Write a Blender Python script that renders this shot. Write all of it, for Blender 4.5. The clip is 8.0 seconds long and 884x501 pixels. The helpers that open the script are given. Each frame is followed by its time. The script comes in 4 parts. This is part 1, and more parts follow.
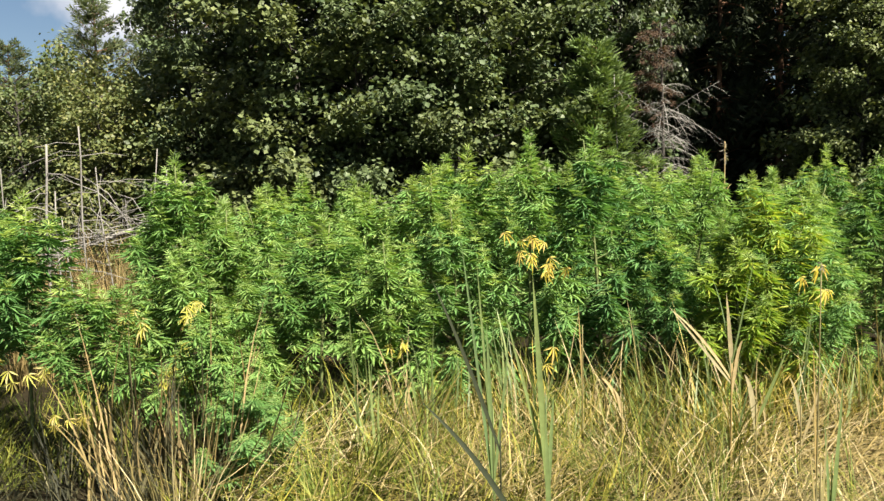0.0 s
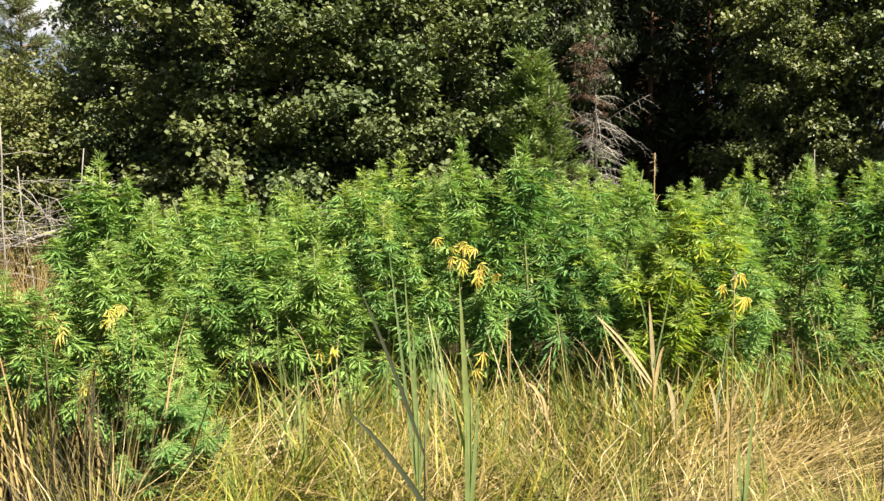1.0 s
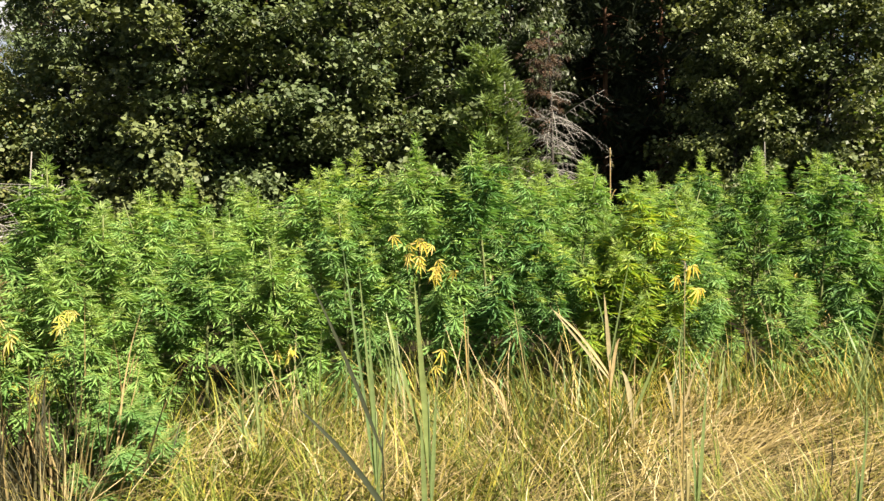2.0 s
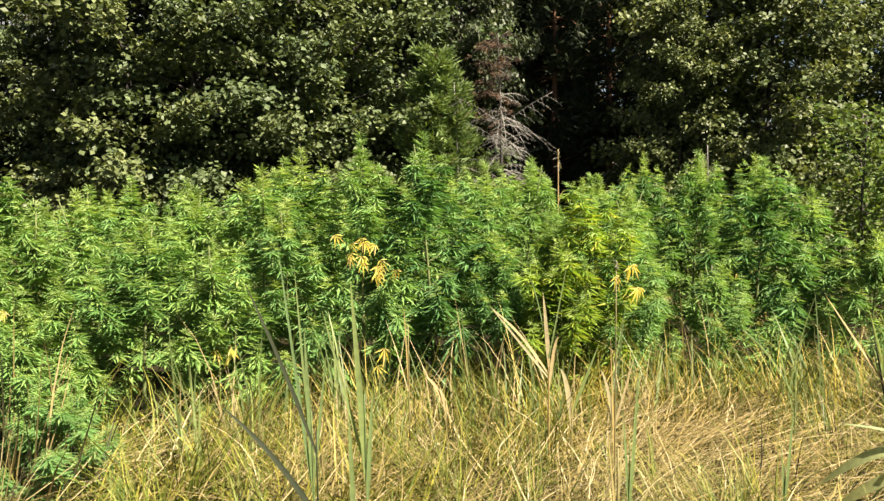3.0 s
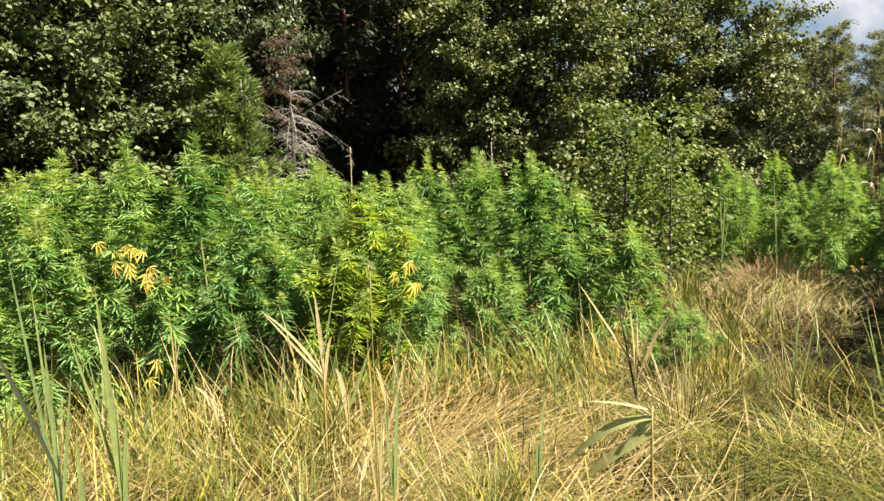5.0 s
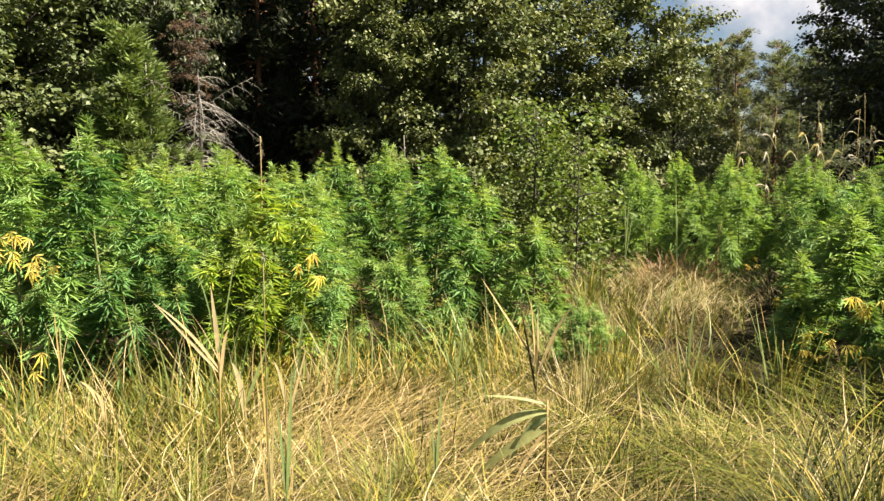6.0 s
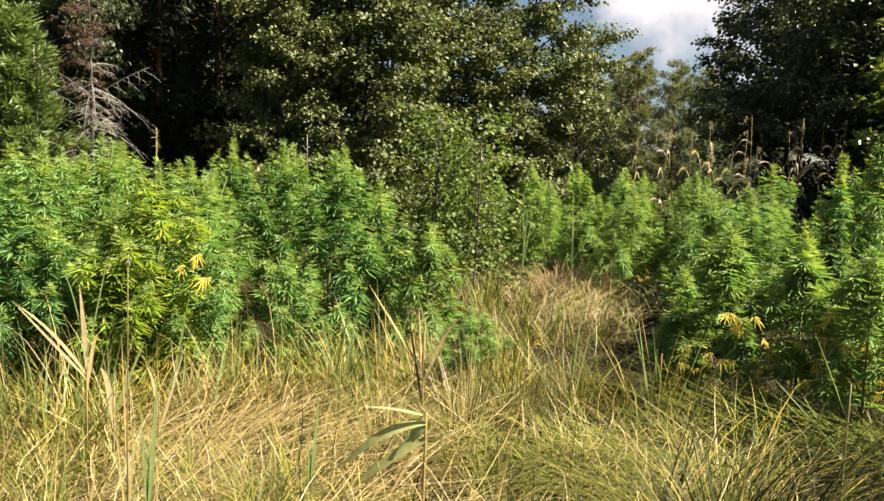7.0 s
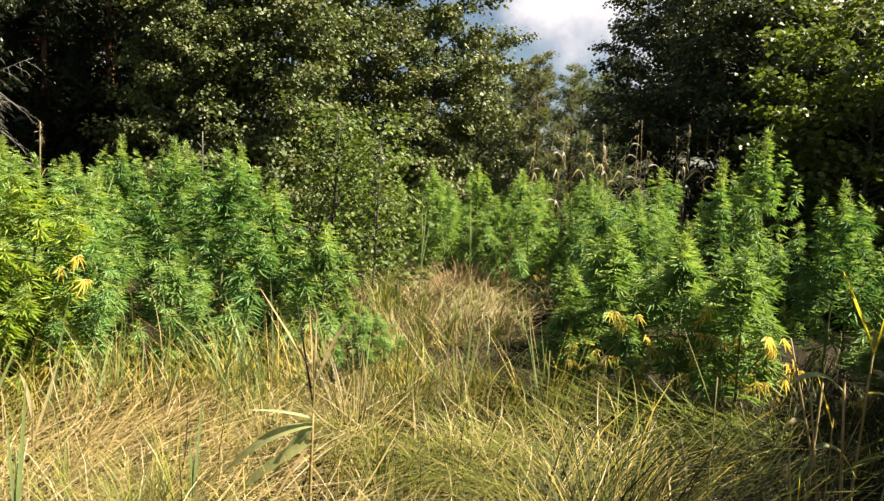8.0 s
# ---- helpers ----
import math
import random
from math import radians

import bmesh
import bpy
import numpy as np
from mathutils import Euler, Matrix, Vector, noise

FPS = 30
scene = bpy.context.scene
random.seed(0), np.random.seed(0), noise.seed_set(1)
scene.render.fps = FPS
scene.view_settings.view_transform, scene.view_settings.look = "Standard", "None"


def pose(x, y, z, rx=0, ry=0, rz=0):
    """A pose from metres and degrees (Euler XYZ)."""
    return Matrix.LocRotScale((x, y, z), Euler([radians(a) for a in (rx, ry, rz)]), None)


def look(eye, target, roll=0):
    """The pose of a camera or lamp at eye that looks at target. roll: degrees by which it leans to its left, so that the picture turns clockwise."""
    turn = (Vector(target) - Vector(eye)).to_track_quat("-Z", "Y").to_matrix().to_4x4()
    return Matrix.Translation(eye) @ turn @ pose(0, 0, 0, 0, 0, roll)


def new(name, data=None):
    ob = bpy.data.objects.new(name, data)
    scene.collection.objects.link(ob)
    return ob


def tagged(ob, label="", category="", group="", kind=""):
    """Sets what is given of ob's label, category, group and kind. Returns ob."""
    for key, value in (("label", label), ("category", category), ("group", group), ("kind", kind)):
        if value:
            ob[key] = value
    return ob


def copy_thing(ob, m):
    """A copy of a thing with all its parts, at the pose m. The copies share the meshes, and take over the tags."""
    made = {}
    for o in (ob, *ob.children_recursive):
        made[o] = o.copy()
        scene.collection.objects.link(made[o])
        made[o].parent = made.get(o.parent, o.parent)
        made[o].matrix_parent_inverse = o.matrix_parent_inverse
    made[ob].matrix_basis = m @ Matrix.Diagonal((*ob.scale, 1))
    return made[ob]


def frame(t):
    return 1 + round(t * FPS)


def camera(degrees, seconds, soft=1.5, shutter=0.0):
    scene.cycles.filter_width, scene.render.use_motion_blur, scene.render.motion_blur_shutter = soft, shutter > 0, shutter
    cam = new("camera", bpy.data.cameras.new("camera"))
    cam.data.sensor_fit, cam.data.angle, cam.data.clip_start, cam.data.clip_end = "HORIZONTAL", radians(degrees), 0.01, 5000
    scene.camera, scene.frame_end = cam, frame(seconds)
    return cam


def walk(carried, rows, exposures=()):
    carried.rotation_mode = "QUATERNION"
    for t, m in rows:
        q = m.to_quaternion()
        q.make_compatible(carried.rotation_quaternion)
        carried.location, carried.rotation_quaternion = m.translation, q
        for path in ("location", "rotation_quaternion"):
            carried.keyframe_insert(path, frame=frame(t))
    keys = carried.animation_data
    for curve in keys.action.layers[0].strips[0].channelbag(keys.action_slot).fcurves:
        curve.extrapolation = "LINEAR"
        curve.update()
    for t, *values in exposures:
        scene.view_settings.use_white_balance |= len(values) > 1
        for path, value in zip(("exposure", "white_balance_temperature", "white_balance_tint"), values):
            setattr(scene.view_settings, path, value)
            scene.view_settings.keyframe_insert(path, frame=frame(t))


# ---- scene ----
cam = camera(57.43, 8.0, soft=1.4)
# t, eye x, y, z, yaw, pitch, lean to the right
ROWS = [
    (0.0, -0.0000, 0.0000, 1.6000, 0.001, -5.300, 1.200),
    (0.5, 0.0275, -0.0051, 1.5958, -2.271, -5.296, 0.692),
    (1.0, 0.0391, -0.0150, 1.5935, -4.427, -4.876, 0.170),
    (1.5, 0.0481, -0.0129, 1.5918, -6.081, -4.940, 0.719),
    (3.0, 0.1291, -0.0269, 1.5804, -10.487, -5.053, 0.689),
    (3.5, 0.1734, -0.0303, 1.5887, -13.816, -4.956, 0.266),
    (4.0, 0.2166, -0.0470, 1.5939, -17.196, -5.099, 0.580),
    (4.5, 0.2675, -0.0895, 1.5995, -20.658, -5.224, 1.162),
    (6.0, 0.3781, -0.1097, 1.5969, -30.037, -6.136, 0.072),
    (6.5, 0.4315, -0.1054, 1.6148, -32.867, -5.841, -2.018),
    (7.0, 0.4896, -0.1258, 1.6256, -36.579, -5.890, -2.453),
    (7.5, 0.5345, -0.1247, 1.6177, -39.405, -6.247, -2.961),
    (8.0, 0.5368, -0.1938, 1.6414, -43.278, -5.645, -3.111),
]


def carried_pose(x, y, z, yaw, pitch, lean):
    a, b = radians(yaw), radians(pitch)
    ahead = Vector((-math.sin(a) * math.cos(b), math.cos(a) * math.cos(b), math.sin(b)))
    eye = Vector((x, y, z))
    return look(eye, eye + ahead, -lean)


# the clip grows slightly warmer on the way
walk(cam, [(t, carried_pose(*p)) for t, *p in ROWS], [(0.0, 1.76, 6600, 10), (1.0, 1.90, 7000, 12), (3.0, 1.95, 7050, 13), (4.5, 2.05, 7050, 13), (6.0, 2.02, 7250, 14), (8.0, 2.00, 7200, 14)])

# ---- sky and sun ----
SUN_AZ, SUN_EL = 137.0, 50.0
world = bpy.data.worlds.new("sky")
scene.world = world
world.use_nodes = True
wn, wl = world.node_tree.nodes, world.node_tree.links
wn.clear()
sky = wn.new("ShaderNodeTexSky")
sky.sky_type, sky.sun_disc = "NISHITA", False
sky.sun_elevation, sky.sun_rotation = radians(SUN_EL), radians(SUN_AZ)
sky.air_density, sky.dust_density, sky.ozone_density = 1.0, 0.5, 3.0
coord = wn.new("ShaderNodeTexCoord")
cloud = wn.new("ShaderNodeTexNoise")
cloud.inputs["Scale"].default_value, cloud.inputs["Detail"].default_value, cloud.inputs["Roughness"].default_value = 2.6, 7.0, 0.55
drift = wn.new("ShaderNodeMapping")
drift.inputs["Location"].default_value = (-6.6, -10.6, -4.7)
wl.new(coord.outputs["Generated"], drift.inputs["Vector"])
ramp = wn.new("ShaderNodeValToRGB")
ramp.color_ramp.elements[0].position, ramp.color_ramp.elements[1].position = 0.51, 0.62
billow = wn.new("ShaderNodeValToRGB")
billow.color_ramp.elements[0].position, billow.color_ramp.elements[0].color = 0.50, (7.4, 7.7, 8.7, 1)
billow.color_ramp.elements[1].position, billow.color_ramp.elements[1].color = 0.70, (12.2, 12.2, 12.6, 1)
mixer = wn.new("ShaderNodeMix")
mixer.data_type = "RGBA"
wl.new(billow.outputs["Color"], mixer.inputs["B"])
back = wn.new("ShaderNodeBackground")
back.inputs["Strength"].default_value = 0.027
world_out = wn.new("ShaderNodeOutputWorld")
wl.new(drift.outputs["Vector"], cloud.inputs["Vector"])
wl.new(cloud.outputs["Fac"], ramp.inputs["Fac"])
wl.new(cloud.outputs["Fac"], billow.inputs["Fac"])
wl.new(ramp.outputs["Color"], mixer.inputs["Factor"])
wl.new(sky.outputs["Color"], mixer.inputs["A"])
wl.new(mixer.outputs["Result"], back.inputs["Color"])
wl.new(back.outputs["Background"], world_out.inputs["Surface"])

sun = new("sun", bpy.data.lights.new("sun", "SUN"))
sun.data.energy, sun.data.angle, sun.data.color = 5.8, radians(0.55), (1.0, 0.93, 0.82)
sun_way = Vector((math.sin(radians(SUN_AZ)) * math.cos(radians(SUN_EL)), math.cos(radians(SUN_AZ)) * math.cos(radians(SUN_EL)), math.sin(radians(SUN_EL))))
sun.matrix_world = look(sun_way * 60, (0, 0, 0))


# ---- materials ----
def leafy(name, stops, rough=0.5, through_part=0.35, grain=18.0, spec=0.25, tint=(1.0, 1.0, 0.5)):
    """A leaf material: each leaf takes its own tone between the stops, with fine mottling and light passing through."""
    m = bpy.data.materials.new(name)
    m.use_nodes = True
    n, l = m.node_tree.nodes, m.node_tree.links
    n.clear()
    geo = n.new("ShaderNodeNewGeometry")
    tone = n.new("ShaderNodeValToRGB")
    while len(tone.color_ramp.elements) < len(stops):
        tone.color_ramp.elements.new(0.5)
    for e, (at, c) in zip(tone.color_ramp.elements, stops):
        e.position, e.color = at, (*c, 1)
    l.new(geo.outputs["Random Per Island"], tone.inputs["Fac"])
    where = n.new("ShaderNodeTexCoord")
    mottle = n.new("ShaderNodeTexNoise")
    mottle.inputs["Scale"].default_value, mottle.inputs["Detail"].default_value = grain, 3.0
    l.new(where.outputs["Object"], mottle.inputs["Vector"])
    patch = n.new("ShaderNodeTexNoise")
    patch.inputs["Scale"].default_value = 1.7
    l.new(where.outputs["Object"], patch.inputs["Vector"])
    add = n.new("ShaderNodeMath")
    add.operation = "ADD"
    l.new(mottle.outputs["Fac"], add.inputs[0])
    l.new(patch.outputs["Fac"], add.inputs[1])
    scale = n.new("ShaderNodeMapRange")
    scale.inputs["From Min"].default_value, scale.inputs["From Max"].default_value = 0.6, 1.4
    scale.inputs["To Min"].default_value, scale.inputs["To Max"].default_value = 0.72, 1.3
    l.new(add.outputs[0], scale.inputs["Value"])
    own = n.new("ShaderNodeObjectInfo")
    cast = n.new("ShaderNodeMix")
    cast.data_type = "RGBA"
    cast.inputs["A"].default_value, cast.inputs["B"].default_value = (0.80, 0.90, 0.95, 1), (1.16, 1.08, 0.95, 1)
    l.new(own.outputs["Random"], cast.inputs["Factor"])
    own_tone = n.new("ShaderNodeVectorMath")
    own_tone.operation = "MULTIPLY"
    l.new(tone.outputs["Color"], own_tone.inputs[0])
    l.new(cast.outputs["Result"], own_tone.inputs[1])
    mul = n.new("ShaderNodeVectorMath")
    mul.operation = "MULTIPLY"
    l.new(own_tone.outputs[0], mul.inputs[0])
    l.new(scale.outputs["Result"], mul.inputs[1])
    front = n.new("ShaderNodeBsdfPrincipled")
    front.inputs["Roughness"].default_value = rough
    front.inputs["Specular IOR Level"].default_value = spec
    l.new(mul.outputs[0], front.inputs["Base Color"])
    glow = n.new("ShaderNodeBsdfTranslucent")
    warm = n.new("ShaderNodeVectorMath")
    warm.operation = "MULTIPLY"
    warm.inputs[1].default_value = (1.25 * tint[0], 1.25 * tint[1], 1.25 * tint[2])
    l.new(mul.outputs[0], warm.inputs[0])
    l.new(warm.outputs[0], glow.inputs["Color"])
    mix = n.new("ShaderNodeMixShader")
    mix.inputs["Fac"].default_value = through_part
    l.new(front.outputs[0], mix.inputs[1])
    l.new(glow.outputs[0], mix.inputs[2])
    out = n.new("ShaderNodeOutputMaterial")
    l.new(mix.outputs[0], out.inputs["Surface"])
    return m


def rough_stuff(name, a, b, scale=8.0, rough=0.9, bump=0.4, stretch=(1, 1, 1)):
    """Bark, soil and stalks: two tones mixed by coarse and fine noise, with relief."""
    m = bpy.data.materials.new(name)
    m.use_nodes = True
    n, l = m.node_tree.nodes, m.node_tree.links
    bsdf = n["Principled BSDF"]
    bsdf.inputs["Roughness"].default_value = rough
    bsdf.inputs["Specular IOR Level"].default_value = 0.08
    where, place = n.new("ShaderNodeTexCoord"), n.new("ShaderNodeMapping")
    place.inputs["Scale"].default_value = stretch
    l.new(where.outputs["Object"], place.inputs["Vector"])
    fine, coarse = n.new("ShaderNodeTexNoise"), n.new("ShaderNodeTexNoise")
    fine.inputs["Scale"].default_value, fine.inputs["Detail"].default_value, fine.inputs["Roughness"].default_value = scale, 8.0, 0.65
    coarse.inputs["Scale"].default_value, coarse.inputs["Detail"].default_value = scale * 0.13, 3.0
    l.new(place.outputs[0], fine.inputs["Vector"])
    l.new(place.outputs[0], coarse.inputs["Vector"])
    mean = n.new("ShaderNodeMath")
    mean.operation = "MULTIPLY_ADD"
    mean.inputs[1].default_value = 0.6
    l.new(fine.outputs["Fac"], mean.inputs[0])
    half = n.new("ShaderNodeMath")
    half.operation = "MULTIPLY"
    half.inputs[1].default_value = 0.4
    l.new(coarse.outputs["Fac"], half.inputs[0])
    l.new(half.outputs[0], mean.inputs[2])
    tone = n.new("ShaderNodeValToRGB")
    tone.color_ramp.elements[0].position, tone.color_ramp.elements[0].color = 0.36, (*a, 1)
    tone.color_ramp.elements[1].position, tone.color_ramp.elements[1].color = 0.66, (*b, 1)
    l.new(mean.outputs[0], tone.inputs["Fac"])
    l.new(tone.outputs["Color"], bsdf.inputs["Base Color"])
    relief = n.new("ShaderNodeBump")
    relief.inputs["Strength"].default_value, relief.inputs["Distance"].default_value = bump, 0.01
    l.new(fine.outputs["Fac"], relief.inputs["Height"])
    l.new(relief.outputs[0], bsdf.inputs["Normal"])
    return m


HEMP = leafy("hemp_leaf", [(0.0, (0.094, 0.189, 0.049)), (0.5, (0.130, 0.237, 0.065)), (0.85, (0.168, 0.273, 0.081)), (1.0, (0.208, 0.278, 0.096))], 0.6, 0.28, spec=0.22)
HEMP_PALE = leafy("hemp_leaf_pale", [(0.0, (0.108, 0.193, 0.029)), (0.5, (0.169, 0.258, 0.035)), (0.85, (0.231, 0.294, 0.042)), (1.0, (0.354, 0.346, 0.059))], 0.55, 0.4)
# deep green hemp tone, which also puts shade into the outer plants' colour
HEMP_DARK = leafy("hemp_leaf_deep_shade", [(0.0, (0.047, 0.110, 0.028)), (0.6, (0.085, 0.179, 0.049)), (1.0, (0.142, 0.243, 0.068))], 0.6, 0.28, spec=0.22)
YELLOW = leafy("yellowed_leaf", [(0.0, (0.454, 0.416, 0.066)), (0.5, (0.561, 0.484, 0.113)), (1.0, (0.595, 0.467, 0.190))], 0.6, 0.4, tint=(1, 0.9, 0.6))
HEMP_TIP = leafy("hemp_flower_top", [(0.0, (0.128, 0.213, 0.049)), (0.5, (0.212, 0.312, 0.084)), (1.0, (0.279, 0.353, 0.129))], 0.6, 0.35)
HEMP_STEM = rough_stuff("hemp_stem", (0.070, 0.098, 0.035), (0.140, 0.154, 0.063), 30.0)
ALDER = leafy("alder_leaf", [(0.0, (0.048, 0.069, 0.028)), (0.5, (0.090, 0.113, 0.045)), (0.9, (0.113, 0.140, 0.059)), (1.0, (0.143, 0.165, 0.074))], 0.5, 0.22, spec=0.22)
ALDER_LIGHT = leafy("bush_leaf", [(0.0, (0.059, 0.095, 0.021)), (0.6, (0.098, 0.140, 0.029)), (1.0, (0.154, 0.178, 0.042))], 0.55, 0.3, spec=0.2)
HAZEL = leafy("hazel_leaf", [(0.0, (0.057, 0.078, 0.026)), (0.6, (0.094, 0.111, 0.037)), (1.0, (0.147, 0.150, 0.054))], 0.5, 0.25, spec=0.25)
NEEDLE = leafy("pine_needle", [(0.0, (0.061, 0.079, 0.049)), (0.6, (0.091, 0.113, 0.069)), (1.0, (0.133, 0.159, 0.098))], 0.6, 0.4)
# needles coloured nearly black to stand in for shade deep in the wood
SPRUCE = leafy("shade_dark_spruce_needle", [(0.0, (0.012, 0.019, 0.010)), (0.7, (0.026, 0.036, 0.018)), (1.0, (0.042, 0.052, 0.026))], 0.65, 0.08, spec=0.15)
# lighter, yellower alder copy with the backlight put into its colour
ALDER_SUN = leafy("sun_toned_alder_leaf", [(0.0, (0.066, 0.091, 0.020)), (0.5, (0.109, 0.140, 0.029)), (1.0, (0.163, 0.181, 0.040))], 0.45, 0.35, spec=0.3)
NEEDLE_GREEN = leafy("green_pine_needle", [(0.0, (0.050, 0.068, 0.036)), (0.6, (0.088, 0.110, 0.052)), (1.0, (0.140, 0.160, 0.075))], 0.6, 0.3, spec=0.25)
NEEDLE_YELLOW = leafy("young_pine_needle", [(0.0, (0.075, 0.111, 0.030)), (0.6, (0.127, 0.170, 0.044)), (1.0, (0.186, 0.217, 0.066))], 0.6, 0.25)
NEEDLE_BROWN = leafy("dead_needle", [(0.0, (0.049, 0.029, 0.018)), (1.0, (0.098, 0.057, 0.032))], 0.8, 0.1)
BARK = rough_stuff("alder_bark", (0.032, 0.028, 0.025), (0.091, 0.084, 0.070), 14.0, bump=0.8, stretch=(1, 1, 0.3))
PINE_BARK = rough_stuff("pine_bark", (0.070, 0.038, 0.025), (0.182, 0.105, 0.063), 14.0, bump=0.8, stretch=(1, 1, 0.3))
DEADWOOD = rough_stuff("dead_grey_wood", (0.13, 0.122, 0.108), (0.25, 0.24, 0.215), 20.0, bump=0.5, stretch=(1, 1, 0.3))
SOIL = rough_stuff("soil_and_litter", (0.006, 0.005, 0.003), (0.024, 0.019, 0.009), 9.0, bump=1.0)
GRASS = leafy("sedge_blade", [(0.0, (0.052, 0.065, 0.010)), (0.38, (0.109, 0.121, 0.017)), (0.68, (0.196, 0.173, 0.028)), (0.9, (0.306, 0.238, 0.057)), (1.0, (0.357, 0.309, 0.121))], 0.55, 0.15, tint=(1, 1, 0.7))
GRASS_GREEN = leafy("green_blade", [(0.0, (0.058, 0.086, 0.013)), (0.6, (0.109, 0.133, 0.019)), (1.0, (0.219, 0.206, 0.038))], 0.5, 0.18, tint=(1, 1, 0.7))
STRAW = leafy("dry_straw", [(0.0, (0.057, 0.050, 0.017)), (0.35, (0.140, 0.110, 0.039)), (0.75, (0.268, 0.210, 0.087)), (1.0, (0.440, 0.360, 0.228))], 0.6, 0.12, tint=(1, 0.95, 0.7))
STRAW_DULL = leafy("weathered_straw", [(0.0, (0.081, 0.066, 0.024)), (0.6, (0.154, 0.122, 0.050)), (1.0, (0.257, 0.199, 0.100))], 0.7, 0.15, tint=(1, 0.95, 0.7))
# old brown blades, darkened further to put the hollows' shade into the colour
LITTER_SHADED = leafy("old_brown_blade_shaded", [(0.0, (0.012, 0.013, 0.005)), (0.6, (0.028, 0.025, 0.009)), (0.9, (0.052, 0.043, 0.017)), (1.0, (0.122, 0.100, 0.048))], 0.7, 0.1)
PINK = leafy("reddish_dry_leaf", [(0.0, (0.285, 0.152, 0.099)), (1.0, (0.408, 0.303, 0.218))], 0.6, 0.2)
OLIVE = leafy("olive_blade", [(0.0, (0.018, 0.025, 0.005)), (0.6, (0.046, 0.054, 0.009)), (0.85, (0.128, 0.115, 0.018)), (1.0, (0.288, 0.230, 0.048))], 0.65, 0.2, spec=0.15, tint=(1, 1, 0.7))
# darker copy of the alder leaf, with the trees' shaded side in its colour
ALDER_SHADE = leafy("shaded_alder_leaf", [(0.0, (0.032, 0.044, 0.020)), (0.6, (0.058, 0.074, 0.032)), (1.0, (0.095, 0.11, 0.048))], 0.5, 0.22, spec=0.3)
REED = leafy("reed_leaf", [(0.0, (0.103, 0.150, 0.059)), (0.6, (0.150, 0.202, 0.078)), (1.0, (0.235, 0.291, 0.111))], 0.45, 0.45, grain=40.0, tint=(1, 1, 0.7))
# lighter copy of the reed leaf, with sunlight put into its colour
REED_PALE_LIT = leafy("pale_lit_reed_leaf", [(0.0, (0.20, 0.235, 0.105)), (1.0, (0.30, 0.33, 0.155))], 0.5, 0.4, grain=40.0, tint=(1, 1, 0.7))
# dark copy of the reed leaf, with shade put into its colour
REED_SHADED = leafy("shaded_reed_leaf", [(0.0, (0.015, 0.020, 0.010)), (1.0, (0.035, 0.038, 0.017))], 0.7, 0.1, grain=40.0, spec=0.15)
REED_YELLOW = leafy("yellow_reed_leaf", [(0.0, (0.364, 0.322, 0.035)), (1.0, (0.462, 0.399, 0.056))], 0.5, 0.4, grain=40.0)
REED_DRY = leafy("dry_reed_leaf", [(0.0, (0.222, 0.171, 0.076)), (1.0, (0.333, 0.265, 0.147))], 0.6, 0.25, grain=40.0)
PLUME = leafy("reed_plume", [(0.0, (0.196, 0.175, 0.140)), (1.0, (0.322, 0.294, 0.238))], 0.9, 0.3)


# ---- mesh tools ----
def tri_mesh(name, verts, tris, mat, smooth=False):
    verts, tris = np.asarray(verts, np.float32).reshape(-1, 3), np.asarray(tris, np.int32).reshape(-1, 3)
    me = bpy.data.meshes.new(name)
    me.vertices.add(len(verts))
    me.vertices.foreach_set("co", verts.ravel())
    me.loops.add(tris.size)
    me.loops.foreach_set("vertex_index", tris.ravel())
    me.polygons.add(len(tris))
    me.polygons.foreach_set("loop_start", np.arange(0, tris.size, 3, dtype=np.int32))
    if smooth:
        me.polygons.foreach_set("use_smooth", np.ones(len(tris), bool))
    me.update(calc_edges=True)
    me.materials.append(mat)
    return me


def part(name, geometry, mat, parent=None, label="", smooth=False):
    ob = new(name, tri_mesh(name, *geometry, mat, smooth))
    if parent:
        ob.parent = parent
    return tagged(ob, label)


def joined(pieces):
    """One set of verts and tris out of several."""
    verts, tris, k = [], [], 0
    for v, f in pieces:
        v, f = np.asarray(v, float).reshape(-1, 3), np.asarray(f, int).reshape(-1, 3)
        verts.append(v)
        tris.append(f + k)
        k += len(v)
    return np.concatenate(verts), np.concatenate(tris)


def unit(v):
    return v / np.maximum(np.linalg.norm(v, axis=-1, keepdims=True), 1e-9)


def spread(template, faces, at, way, up, size):
    """Copies of a small leaf, whose length runs along way and whose upper side faces up."""
    at, way, up, size = np.asarray(at), unit(np.asarray(way)), np.asarray(up), np.asarray(size)
    side = unit(np.cross(way, up))
    up = np.cross(side, way)
    t = np.asarray(template)
    v = at[:, None] + size[:, None, None] * (t[None, :, 0:1] * side[:, None] + t[None, :, 1:2] * way[:, None] + t[None, :, 2:3] * up[:, None])
    f = np.asarray(faces)[None] + (np.arange(len(at)) * len(t))[:, None, None]
    return v.reshape(-1, 3), f.reshape(-1, 3)


